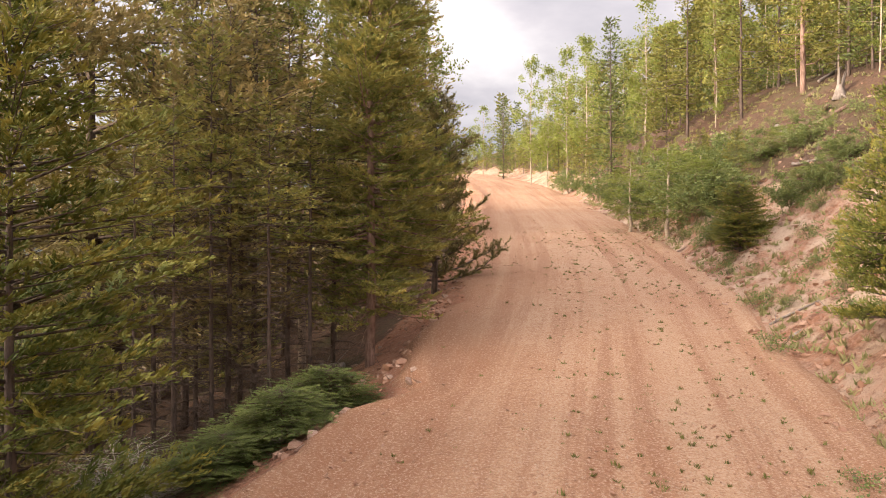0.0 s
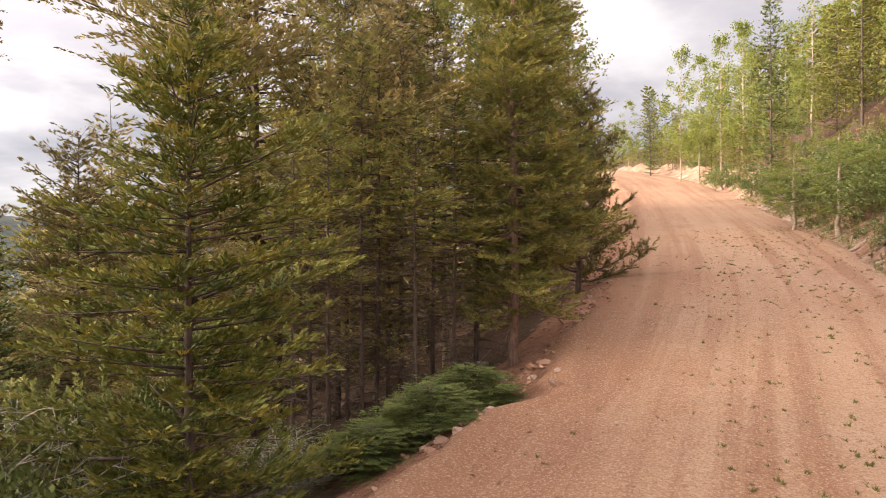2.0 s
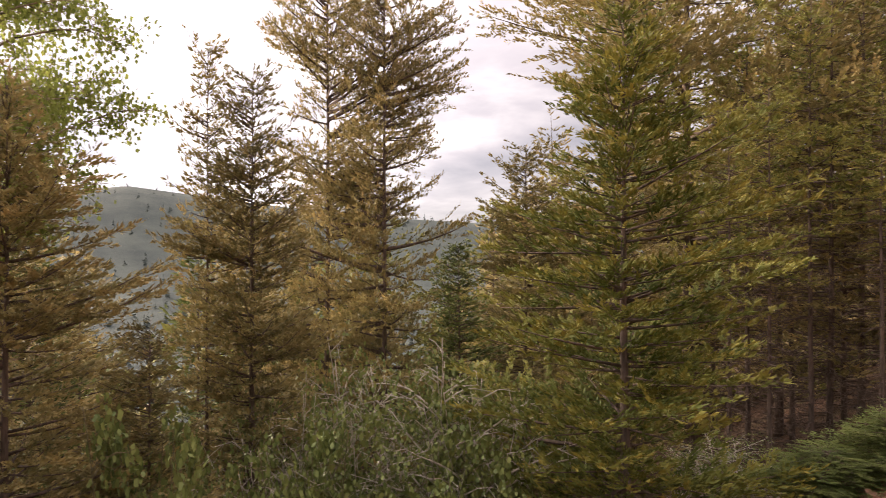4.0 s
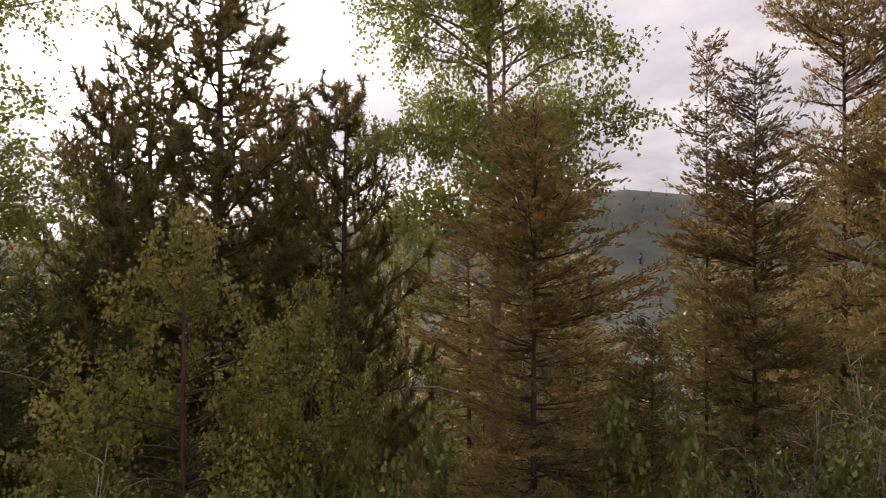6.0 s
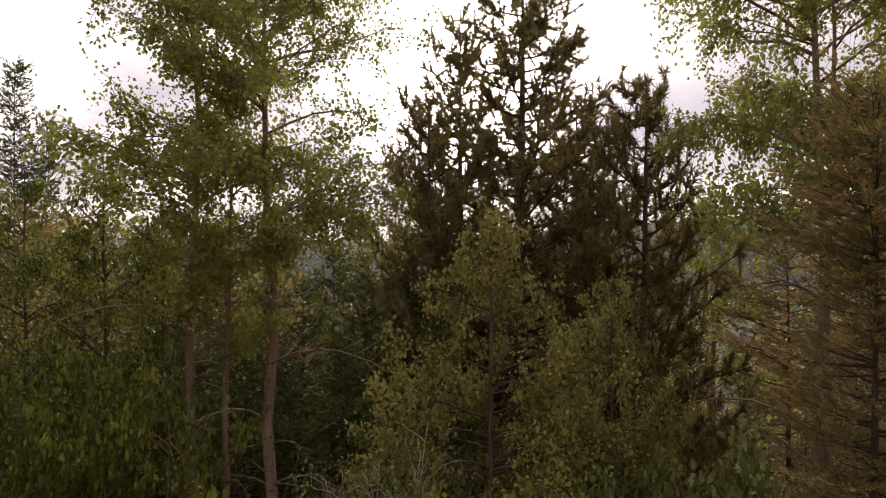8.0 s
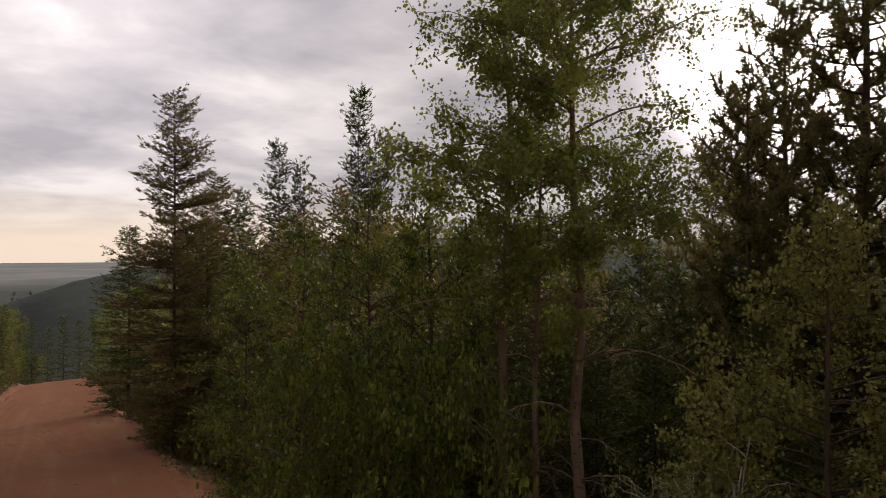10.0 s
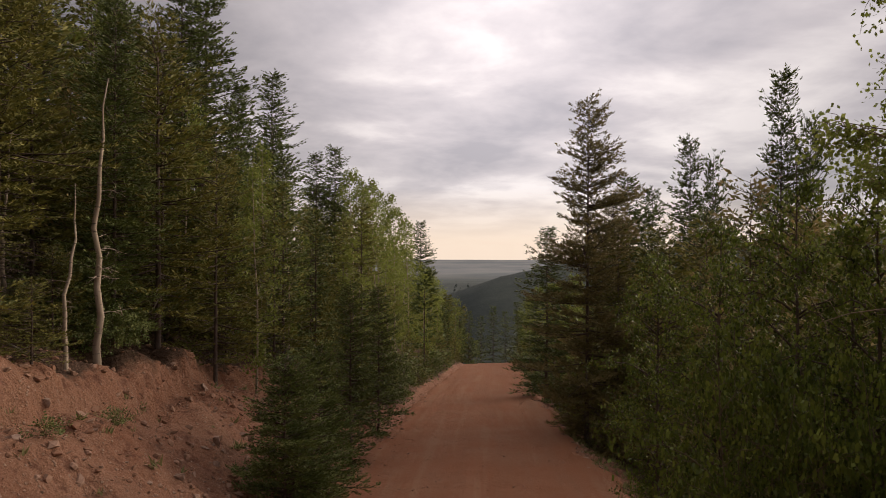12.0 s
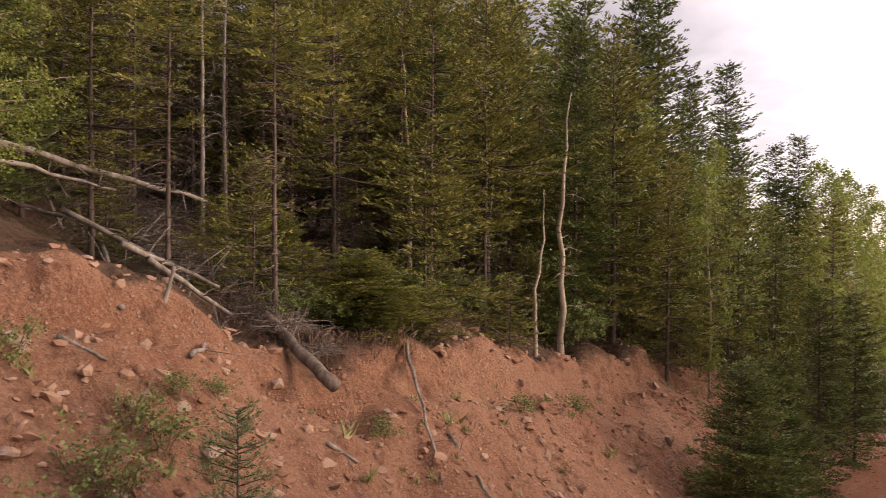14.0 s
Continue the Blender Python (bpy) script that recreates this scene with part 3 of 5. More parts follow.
    B, A, S, Q = np.concatenate(B), np.concatenate(A), np.concatenate(S), np.concatenate(Q)
    n = len(B)
    # shoots to both sides of each spray, shorter towards its end, turned up a little
    own = np.repeat(np.arange(len(B)), np.maximum(3, (dens * S).astype(int)))
    n = len(own)
    f = rng.random(n) ** 0.85
    flat = unit(up + rng.normal(0, 0.3, (len(B), 3)))
    side = unit(np.cross(A, flat))[own]
    ang = np.where(rng.random(n) < 0.5, 1, -1) * rng.uniform(0.25, 1.1, n) * (1.05 - 0.6 * f)
    D = unit(A[own] * np.cos(ang)[:, None] + side * np.sin(ang)[:, None] + up * rng.normal(0.22, 0.25, n)[:, None])
    P = B[own] + A[own] * (S[own] * f)[:, None] + rng.normal(0, 0.012, (n, 3))
    L = shoot * rng.uniform(0.6, 1.35, n) * (1.15 - 0.4 * f)
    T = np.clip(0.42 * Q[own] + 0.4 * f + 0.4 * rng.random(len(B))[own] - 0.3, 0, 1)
    part("trunk", wood.mesh("trunk", bark_mat), root)
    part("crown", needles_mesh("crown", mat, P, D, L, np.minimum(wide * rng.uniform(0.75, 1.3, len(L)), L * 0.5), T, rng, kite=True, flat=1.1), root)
    return root


def make_pine(kind, h, R, clear, seed, mat=None, bark_mat=None, limbs=60, tuft=12, needle=0.1, up=0.5, trunk_r=None, wide=0.02, twigs=16, bend=0.75, brush=3):
    """A pine: rising limbs whose upturned twigs carry brushes of long needles."""
    rng = np.random.default_rng(seed)
    root = new(kind)
    wood = Wood()
    tr = trunk_r or 0.014 * h + 0.02
    zs = np.linspace(-0.6, h, 12)
    axis = np.column_stack([np.cumsum(rng.normal(0, 0.02 * h / 12, (12, 2)), axis=0), zs])
    wood.limb(axis, np.maximum(tr * (1 - np.clip(zs, 0, h) / h) ** 0.7, 0.012), 8)
    C, A = [], []
    for i in range(limbs):
        q = (i + rng.uniform(0, 1)) / limbs
        z = h * (clear + (0.98 - clear) * q)
        c = np.array([np.interp(z, zs, axis[:, 0]), np.interp(z, zs, axis[:, 1]), z])
        th = i * 2.4 + rng.normal(0, 0.4)
        ln = R * ((1 - q) ** bend * rng.uniform(0.5, 1.2) + 0.10)
        o = np.array([math.cos(th), math.sin(th), 0])
        s = np.linspace(0, 1, 7)
        path = c + o * (ln * s)[:, None] + np.array([0, 0, 1.0]) * (ln * (up * s ** 1.7 - 0.1 * s * (1 - q)))[:, None] + np.cumsum(rng.normal(0, 0.03 * ln, (7, 3)), axis=0) * s[:, None]
        wood.limb(path, np.linspace(0.015 * ln + 0.006, 0.005, 7), 4)
        for k in range(max(5, int(twigs * ln))):
            f = rng.uniform(0.22, 1.0) if k else 1.0
            b = np.array([np.interp(f, s, path[:, a]) for a in range(3)])
            d = unit(o * 0.5 + np.array([0, 0, 0.55]) + rng.normal(0, 0.55, 3))
            tl = rng.uniform(0.16, 0.42) * (0.6 + 0.25 * ln)
            wood.limb([b, b + d * tl], [0.007, 0.004], 3)
            for g in np.linspace(0.3, 1.0, brush):
                C.append(b + d * tl * g)
                A.append(d)
    C.append(axis[-1]), A.append(np.array([0, 0, 1.0]))
    C, A = np.array(C), np.array(A)
    n = len(C)
    dd = unit(A[:, None] * 0.75 + rng.normal(0, 0.55, (n, tuft, 3)))
    pos = C[:, None] - A[:, None] * rng.uniform(0, 0.07, (n, tuft))[..., None]
    L = needle * rng.uniform(0.6, 1.2, n * tuft)
    part("trunk", wood.mesh("trunk", bark_mat or M_BARK), root)
    part("crown", needles_mesh("crown", mat or M_PINE, pos.reshape(-1, 3), dd.reshape(-1, 3), L, wide, np.repeat(rng.uniform(0, 1, n), tuft), rng), root)
    return root


def make_leafy(kind, h, R, clear, seed, mat, bark_mat, limbs=26, leaf=0.055, per=26, trunk_r=None, stems=1, bare=0, lean=0.03, rise=0.6, spread=0.16, kite=True, twigs=6, top_heavy=0.0, sides=7, twiggy=True, thin=1.0):
    """A broad-leaved tree or shrub: stems, limbs, twigs and many single leaves."""
    rng = np.random.default_rng(seed)
    root = new(kind)
    wood = Wood()
    C = []
    for st in range(stems):
        tr = trunk_r or 0.009 * h + 0.012
        a0 = rng.uniform(0, 6.283)
        base = np.array([math.cos(a0), math.sin(a0), 0]) * (0.0 if stems == 1 else R * 0.16)
        hh = h * (1 if st == 0 else rng.uniform(0.6, 1.0))
        zs = np.linspace(-0.5 if stems == 1 else -0.2, hh, 12)
        drift = np.cumsum(rng.normal(0, lean * hh / 8, (12, 2)), axis=0) + base[:2] * (1 + 2.4 * np.clip(zs, 0, hh) / hh)[:, None] * (1 if stems > 1 else 0)
        axis = np.column_stack([drift, zs])
        wood.limb(axis, np.maximum(tr * (1 - np.clip(zs, 0, hh) / hh) ** 0.7, 0.006), sides)
        for i in range(limbs + bare):
            dead = i >= limbs
            q = rng.uniform(0, 1)
            z = hh * (clear + (0.97 - clear) * q) if not dead else hh * rng.uniform(clear * 0.25, clear + 0.15)
            c = np.array([np.interp(z, zs, axis[:, 0]), np.interp(z, zs, axis[:, 1]), z])
            th = rng.uniform(0, 6.283)
            ln = R * (math.sin(math.pi * min(0.96, q * (0.8 - top_heavy) + 0.2)) * rng.uniform(0.4, 1.12) + 0.10)
            if dead:
                ln = R * rng.uniform(0.35, 0.9)
            o = np.array([math.cos(th), math.sin(th), 0])
            s = np.linspace(0, 1, 6)
            path = c + o * (ln * s)[:, None] + np.array([0, 0, 1.0]) * (ln * rise * (s - (0.45 if not dead else 1.1) * s * s))[:, None] + np.cumsum(rng.normal(0, 0.045 * ln, (6, 3)), axis=0) * s[:, None]
            if twiggy:
                wood.limb(path, np.linspace(0.009 * ln + 0.006, 0.003, 6) * thin, 4)
            for k in range(max(3, int(twigs * ln))):
                f = rng.uniform(0.2, 1.0)
                b = np.array([np.interp(f, s, path[:, a]) for a in range(3)])
                d = unit(o * 0.6 + rng.normal(0, 0.7, 3))
                tl = rng.uniform(0.15, 0.5) * (0.4 + 0.5 * ln)
                e = b + d * tl + np.array([0, 0, -0.05 * tl])
                mid = (b + e) / 2 + rng.normal(0, 0.03, 3)
                if twiggy:
                    wood.limb([b, mid, e], [0.006 * thin, 0.004 * thin, 0.0025 * thin], 3)
                if not dead and f > 0.3:
                    for g in np.linspace(0.35, 1.0, 4):
                        C.append(b + (e - b) * g)
    part("trunk", wood.mesh("trunk", bark_mat), root)
    if per:
        C = np.array(C)
        n = len(C)
        pos = (C[:, None] + rng.normal(0, spread, (n, per, 3))).reshape(-1, 3)
        dd = unit(rng.normal(0, 1, (n * per, 3)) + np.array([0, 0, -0.3]))
        L = leaf * rng.uniform(0.7, 1.25, n * per)
        part("crown", needles_mesh("crown", mat, pos, dd, L, L * 0.85, np.repeat(rng.uniform(0, 1, n), per), rng, kite=kite), root)
    return root


TEMPLATES = {}
KINDS = {
    # near trees: height, crown radius, how to build
    "fir_bright": (6.5, 1.6, lambda: make_fir("fir_tree", 6.5, 1.6, 0.03, M_FIR, M_BARK, 11, step=0.24, per=9, twig=0.11, dens=78, shoot=0.09, wide=0.023, bend=0.72, gaps=0.1, lumpy=0.42, droop=0.06, trunk_r=0.06, lift=0.45, ragged=0.28, spread=0.6)),
    "fir_roadside": (10.0, 1.6, lambda: make_fir("fir_tree", 10, 1.6, 0.12, M_FIR_OLIVE, M_BARK_RED, 12, step=0.26, per=10, twig=0.11, dens=78, shoot=0.09, wide=0.023, bend=0.5, bare=22, droop=0.28, lumpy=0.36, trunk_r=0.11, lift=0.22, spread=0.7)),
    "fir_brown": (7.0, 1.7, lambda: make_fir("fir_tree", 7.0, 1.7, 0.02, M_FIR_BROWN, M_BARK, 13, step=0.26, per=9, twig=0.11, dens=78, shoot=0.09, wide=0.023, bend=0.6, lumpy=0.42, spread=0.7)),
    "fir_grey": (7.0, 1.5, lambda: make_fir("fir_tree", 7.0, 1.5, 0.03, M_FIR_GREY, M_BARK, 19, step=0.26, per=10, twig=0.11, dens=78, shoot=0.09, wide=0.023, bend=0.6, lumpy=0.4, gaps=0.1, spread=0.7)),
    "fir_open": (12.0, 2.2, lambda: make_fir("fir_tree", 12, 2.2, 0.2, M_FIR_BROWN, M_BARK, 14, step=0.36, per=10, twig=0.14, dens=36, shoot=0.115, wide=0.034, bend=0.40, gaps=0.15, bare=30, trunk_r=0.12, lumpy=0.5, droop=0.15, inner=0.25, lift=0.2, spread=0.8)),
    "fir_thin": (8.0, 0.95, lambda: make_fir("fir_tree", 8, 0.95, 0.2, M_FIR_BROWN, M_BARK, 15, step=0.26, per=7, twig=0.14, dens=51, shoot=0.115, wide=0.029, gaps=0.22, bend=0.48, bare=50, lumpy=0.5, trunk_r=0.055)),
    "fir_pole": (8.0, 1.0, lambda: make_fir("fir_tree", 8, 1.0, 0.55, M_FIR_OLIVE, M_BARK, 24, step=0.30, per=7, twig=0.14, dens=51, shoot=0.115, wide=0.029, gaps=0.2, bend=0.5, bare=120, lumpy=0.4, trunk_r=0.06)),
    "fir_dark": (6.0, 1.2, lambda: make_fir("spruce_tree", 6, 1.2, 0.02, M_FIR_DARK, M_BARK, 16, step=0.21, per=9, twig=0.15, dens=42, shoot=0.12, wide=0.034, bend=0.6)),
    "sapling": (2.6, 0.85, lambda: make_fir("young_spruce", 2.6, 0.85, 0.02, M_FIR_DARK, M_BARK, 17, step=0.13, per=11, twig=0.08, dens=94, shoot=0.065, wide=0.018, droop=0.12, ragged=0.5)),
    "sapling_bright": (2.6, 0.85, lambda: make_fir("young_fir", 2.6, 0.85, 0.04, M_FIR, M_BARK, 18, step=0.13, per=11, twig=0.08, dens=94, shoot=0.065, wide=0.018, droop=0.12, ragged=0.5)),
    "pine_big": (11, 2.6, lambda: make_pine("pine_tree", 11, 2.6, 0.15, 21, limbs=120, trunk_r=0.15, needle=0.12, tuft=15, wide=0.02, twigs=18, bend=0.6, up=0.45)),
    "pine_low": (6, 1.8, lambda: make_pine("pine_tree", 6, 1.8, 0.05, 22, limbs=80, needle=0.12, tuft=15, wide=0.02, twigs=18, bend=0.6, up=0.45)),
    "pine_small": (1.6, 0.55, lambda: make_fir("young_fir", 1.6, 0.55, 0.12, M_BLUE, M_BARK, 23, step=0.15, per=6, twig=0.06, dens=109, shoot=0.05, wide=0.012, droop=0.05, bend=0.8, trunk_r=0.022, lift=0.35)),
    "aspen": (9.5, 2.0, lambda: make_leafy("aspen_tree", 9.5, 2.0, 0.52, 31, M_ASPEN, M_ASPEN_BROWN, limbs=64, per=7, leaf=0.055, bare=18, spread=0.06, twigs=13, trunk_r=0.105, top_heavy=0.1, thin=0.9, lean=0.045)),
    "aspen_slender": (7.5, 1.3, lambda: make_leafy("aspen_tree", 7.5, 1.3, 0.5, 57, M_ASPEN, M_ASPEN_BROWN, limbs=46, per=7, leaf=0.056, bare=14, spread=0.06, twigs=12, thin=0.9, trunk_r=0.075, lean=0.05)),
    "aspen_young": (7.0, 1.3, lambda: make_leafy("aspen_tree", 7, 1.3, 0.2, 32, M_ASPEN, M_ASPEN_BARK, limbs=50, per=7, leaf=0.058, bare=8, spread=0.06, twigs=11, thin=0.8)),
    "aspen_thick": (6.0, 1.6, lambda: make_leafy("leafy_tree", 6, 1.6, 0.08, 39, M_THICK, M_BARK, limbs=80, per=5, leaf=0.066, spread=0.06, twigs=8)),
    "leafy": (4.5, 1.5, lambda: make_leafy("leafy_tree", 4.5, 1.5, 0.06, 33, M_GREYGREEN, M_BARK, limbs=90, per=12, leaf=0.046, bare=3, rise=0.3, spread=0.05, twigs=8, thin=0.6)),
    "bush": (2.0, 1.2, lambda: make_leafy("leafy_bush", 2.0, 1.2, 0.06, 34, M_SCRUB, M_STEM, limbs=12, per=5, leaf=0.07, stems=6, rise=0.5, spread=0.045, trunk_r=0.014, lean=0.08, thin=0.45)),
    # the bush again with the shade-side leaf colour
    "thick_low": (2.0, 1.2, lambda: make_leafy("leafy_bush", 2.0, 1.2, 0.06, 40, M_THICK, M_STEM, limbs=12, per=5, leaf=0.055, stems=6, rise=0.5, spread=0.055, trunk_r=0.014, lean=0.08, thin=0.45)),
    "bush_dry": (2.2, 1.3, lambda: make_leafy("dry_bush", 2.2, 1.3, 0.1, 35, M_SCRUB, M_TWIG_PALE, limbs=12, per=2, leaf=0.048, stems=8, bare=30, spread=0.08, trunk_r=0.013, lean=0.12, thin=0.7)),
    "herb": (0.5, 0.5, lambda: make_leafy("leafy_weed", 0.5, 0.6, 0.05, 37, M_SCRUB, M_STEM, limbs=3, per=2, leaf=0.05, stems=7, rise=0.4, spread=0.05, twigs=3, sides=3, trunk_r=0.005, lean=0.16, thin=0.35)),
    "brush": (1.0, 1.1, lambda: make_leafy("dead_brush", 1.0, 1.1, 0.3, 56, M_OAK, M_DEAD, limbs=0, per=0, stems=8, bare=9, lean=0.12, rise=0.2)),
    "snag": (5.0, 0.5, lambda: make_leafy("dead_tree", 5.0, 0.5, 0.5, 36, M_OAK, M_ASPEN_BARK, limbs=0, per=0, bare=9, trunk_r=0.06, lean=0.11)),
    "snag_bare": (7.0, 0.8, lambda: make_leafy("dead_tree", 7.0, 0.8, 0.85, 38, M_OAK, M_TWIG, limbs=0, per=0, bare=40, trunk_r=0.07, lean=0.02)),
    # lighter ones for the woods behind
    "wood_fir": (10, 1.7, lambda: make_fir("fir_tree", 10, 1.7, 0.06, M_WOOD, M_BARK, 41, step=0.44, per=7, twig=0.3, dens=13, shoot=0.27, wide=0.08, bare=8, fine=False, lumpy=0.4, bend=0.6)),
    "wood_fir_tall": (13, 1.9, lambda: make_fir("fir_tree", 13, 1.9, 0.14, M_WOOD, M_BARK, 46, step=0.48, per=7, twig=0.3, dens=13, shoot=0.27, wide=0.08, bare=22, fine=False, lumpy=0.45, bend=0.55, gaps=0.14)),
    "wood_spruce": (11, 1.6, lambda: make_fir("spruce_tree", 11, 1.6, 0.04, M_FIR_DARK, M_BARK, 42, step=0.44, per=7, twig=0.3, dens=13, shoot=0.27, wide=0.08, fine=False, lumpy=0.35, bend=0.65)),
    "wood_brown": (10, 1.6, lambda: make_fir("fir_tree", 10, 1.6, 0.1, M_FIR_BROWN, M_BARK, 43, step=0.44, per=7, twig=0.3, dens=13, shoot=0.27, wide=0.08, bare=12, fine=False, lumpy=0.4, bend=0.6)),
    "wood_aspen": (9, 1.6, lambda: make_leafy("aspen_tree", 9, 1.6, 0.14, 44, M_ASPEN, M_ASPEN_BARK, limbs=40, per=7, leaf=0.115, kite=True, twigs=3, sides=5, spread=0.13, trunk_r=0.055)),
    "wood_aspen_slim": (9, 1.2, lambda: make_leafy("aspen_tree", 9, 1.2, 0.12, 47, M_ASPEN, M_ASPEN_BARK, limbs=42, per=7, leaf=0.1, kite=True, twigs=3, sides=5, spread=0.11, trunk_r=0.05, thin=0.7)),
    "wood_pine": (11, 2.0, lambda: make_pine("pine_tree", 11, 2.0, 0.12, 45, limbs=56, tuft=6, needle=0.24, wide=0.07, twigs=6, mat=M_WOOD, bark_mat=M_BARK_RED, up=0.25, brush=2)),
    "near_fir": (11, 1.75, lambda: make_fir("fir_tree", 11, 1.75, 0.22, M_WOOD, M_BARK, 61, step=0.37, per=8, twig=0.18, dens=32, shoot=0.15, wide=0.04, bare=70, gaps=0.2, lumpy=0.45, bend=0.5, trunk_r=0.085, inner=0.35, lift=0.25)),
    "near_fir_low": (8, 1.6, lambda: make_fir("fir_tree", 8, 1.6, 0.1, M_WOOD, M_BARK, 64, step=0.35, per=7, twig=0.18, dens=32, shoot=0.15, wide=0.04, gaps=0.2, lumpy=0.45, bend=0.62, inner=0.3, bare=20, lift=0.25)),
    "near_small": (4, 1.2, lambda: make_fir("young_fir", 4, 1.2, 0.04, M_WOOD, M_BARK, 65, step=0.25, per=7, twig=0.15, dens=39, shoot=0.12, wide=0.034, lumpy=0.4, bend=0.7)),
    "near_brown": (10, 1.6, lambda: make_fir("fir_tree", 10, 1.6, 0.2, M_FIR_BROWN, M_BARK, 62, step=0.37, per=8, twig=0.18, dens=32, shoot=0.15, wide=0.04, bare=60, gaps=0.2, lumpy=0.45, bend=0.45, trunk_r=0.08, inner=0.35, lift=0.25)),
    "spruce_tall": (13, 1.9, lambda: make_fir("spruce_tree", 13, 1.9, 0.06, M_FIR_DARK, M_BARK, 63, step=0.37, per=11, twig=0.2, dens=28, shoot=0.18, wide=0.05, lumpy=0.3, bend=0.62, trunk_r=0.1, gaps=0.1)),
    "far_fir": (11, 1.7, lambda: make_fir("fir_tree", 11, 1.7, 0.06, M_WOOD, M_BARK, 51, step=0.75, per=6, twig=0.7, dens=3.4, shoot=0.5, wide=0.24, fine=False, limbs=False, lumpy=0.4, bend=0.6)),
    "far_spruce": (11, 1.6, lambda: make_fir("spruce_tree", 11, 1.6, 0.05, M_FIR_DARK, M_BARK, 52, step=0.75, per=6, twig=0.7, dens=3.4, shoot=0.5, wide=0.24, fine=False, limbs=False, lumpy=0.35, bend=0.65)),
    "far_aspen": (9, 1.5, lambda: make_leafy("aspen_tree", 9, 1.5, 0.12, 54, M_ASPEN, M_ASPEN_BARK, limbs=20, per=7, leaf=0.15, kite=False, twigs=2, sides=4, spread=0.26, twiggy=False, trunk_r=0.045)),
    "small_fir": (5, 1.3, lambda: make_fir("young_fir", 5, 1.3, 0.03, M_WOOD, M_BARK, 55, step=0.30, per=7, twig=0.2, dens=21, shoot=0.18, wide=0.055, fine=False, lumpy=0.4, bend=0.7)),
    "far_brown": (10, 1.6, lambda: make_fir("fir_tree", 10, 1.6, 0.08, M_FIR_BROWN, M_BARK, 53, step=0.75, per=6, twig=0.7, dens=3.4, shoot=0.5, wide=0.24, fine=False, limbs=False, lumpy=0.4, bend=0.6)),
    "wood_bush": (1.8, 1.2, lambda: make_leafy("leafy_bush", 1.8, 1.2, 0.06, 48, M_SCRUB, M_TWIG, limbs=8, per=5, leaf=0.095, stems=5, kite=True, twigs=3, sides=4, spread=0.07, thin=0.6)),
}


def plant(key, x, y, height, radius=None, turn=None, label="", sink=0.0, group=""):
    h, R, build = KINDS[key]
    sx = (radius or R * height / h) / R
    sz = height / h
    turn = (x * 37.0 + y * 61.0) % 360 if turn is None else turn
    z = float(rough_land(x, y)) - sink
    if key not in TEMPLATES:
        ob = build()
        ob.matrix_basis = pose(x, y, z, 0, 0, turn) @ Matrix.Diagonal((sx, sx, sz, 1))
        TEMPLATES[key] = ob
    else:
        own = TEMPLATES[key]
        ob = copy_thing(own, pose(x, y, z, 0, 0, turn) @ Matrix.Diagonal((sx / own.scale[0], sx / own.scale[1], sz / own.scale[2], 1)))
    cat = {"bush": "bush", "thick_low": "bush", "bush_dry": "bush", "wood_bush": "bush", "herb": "plant", "snag": "dead tree", "snag_bare": "dead tree", "brush": "brushwood"}.get(key, "tree")
    return tagged(ob, label, cat, group)


def stand(key, az, r, top, half=None, label="", group="", turn=None):
    """A tree r metres off towards az whose tip shows at the elevation top; half: its crown's half width in degrees."""
    x, y = at(az, r)
    height = EYE + r * math.tan(radians(top)) - float(rough_land(x, y))
    TAKEN.append((x, y))
    return plant(key, x, y, max(height, 0.4), r * math.tan(radians(half)) if half else None, turn, label, group=group)


TAKEN = []


def on_ground(az, el):
    """Where the line of sight from the eye towards az and el meets the ground."""
    r = np.geomspace(2, 200, 900)
    x, y = -math.sin(radians(az)) * r, math.cos(radians(az)) * r
    hit = rough_land(x, y) >= EYE + r * math.tan(radians(el))
    k = int(np.argmax(hit)) if hit.any() else 500
    return x[k], y[k], float(rough_land(x[k], y[k])), r[k]


# ---- ground and road -------------------------------------------------------
CREST = [(-60, 5.2), (-30, 6.4), (-16, 7.3), (-8, 7.4), (-4, 8.6), (4, 11), (20, 12.5), (45, 12.5), (70, 9)]


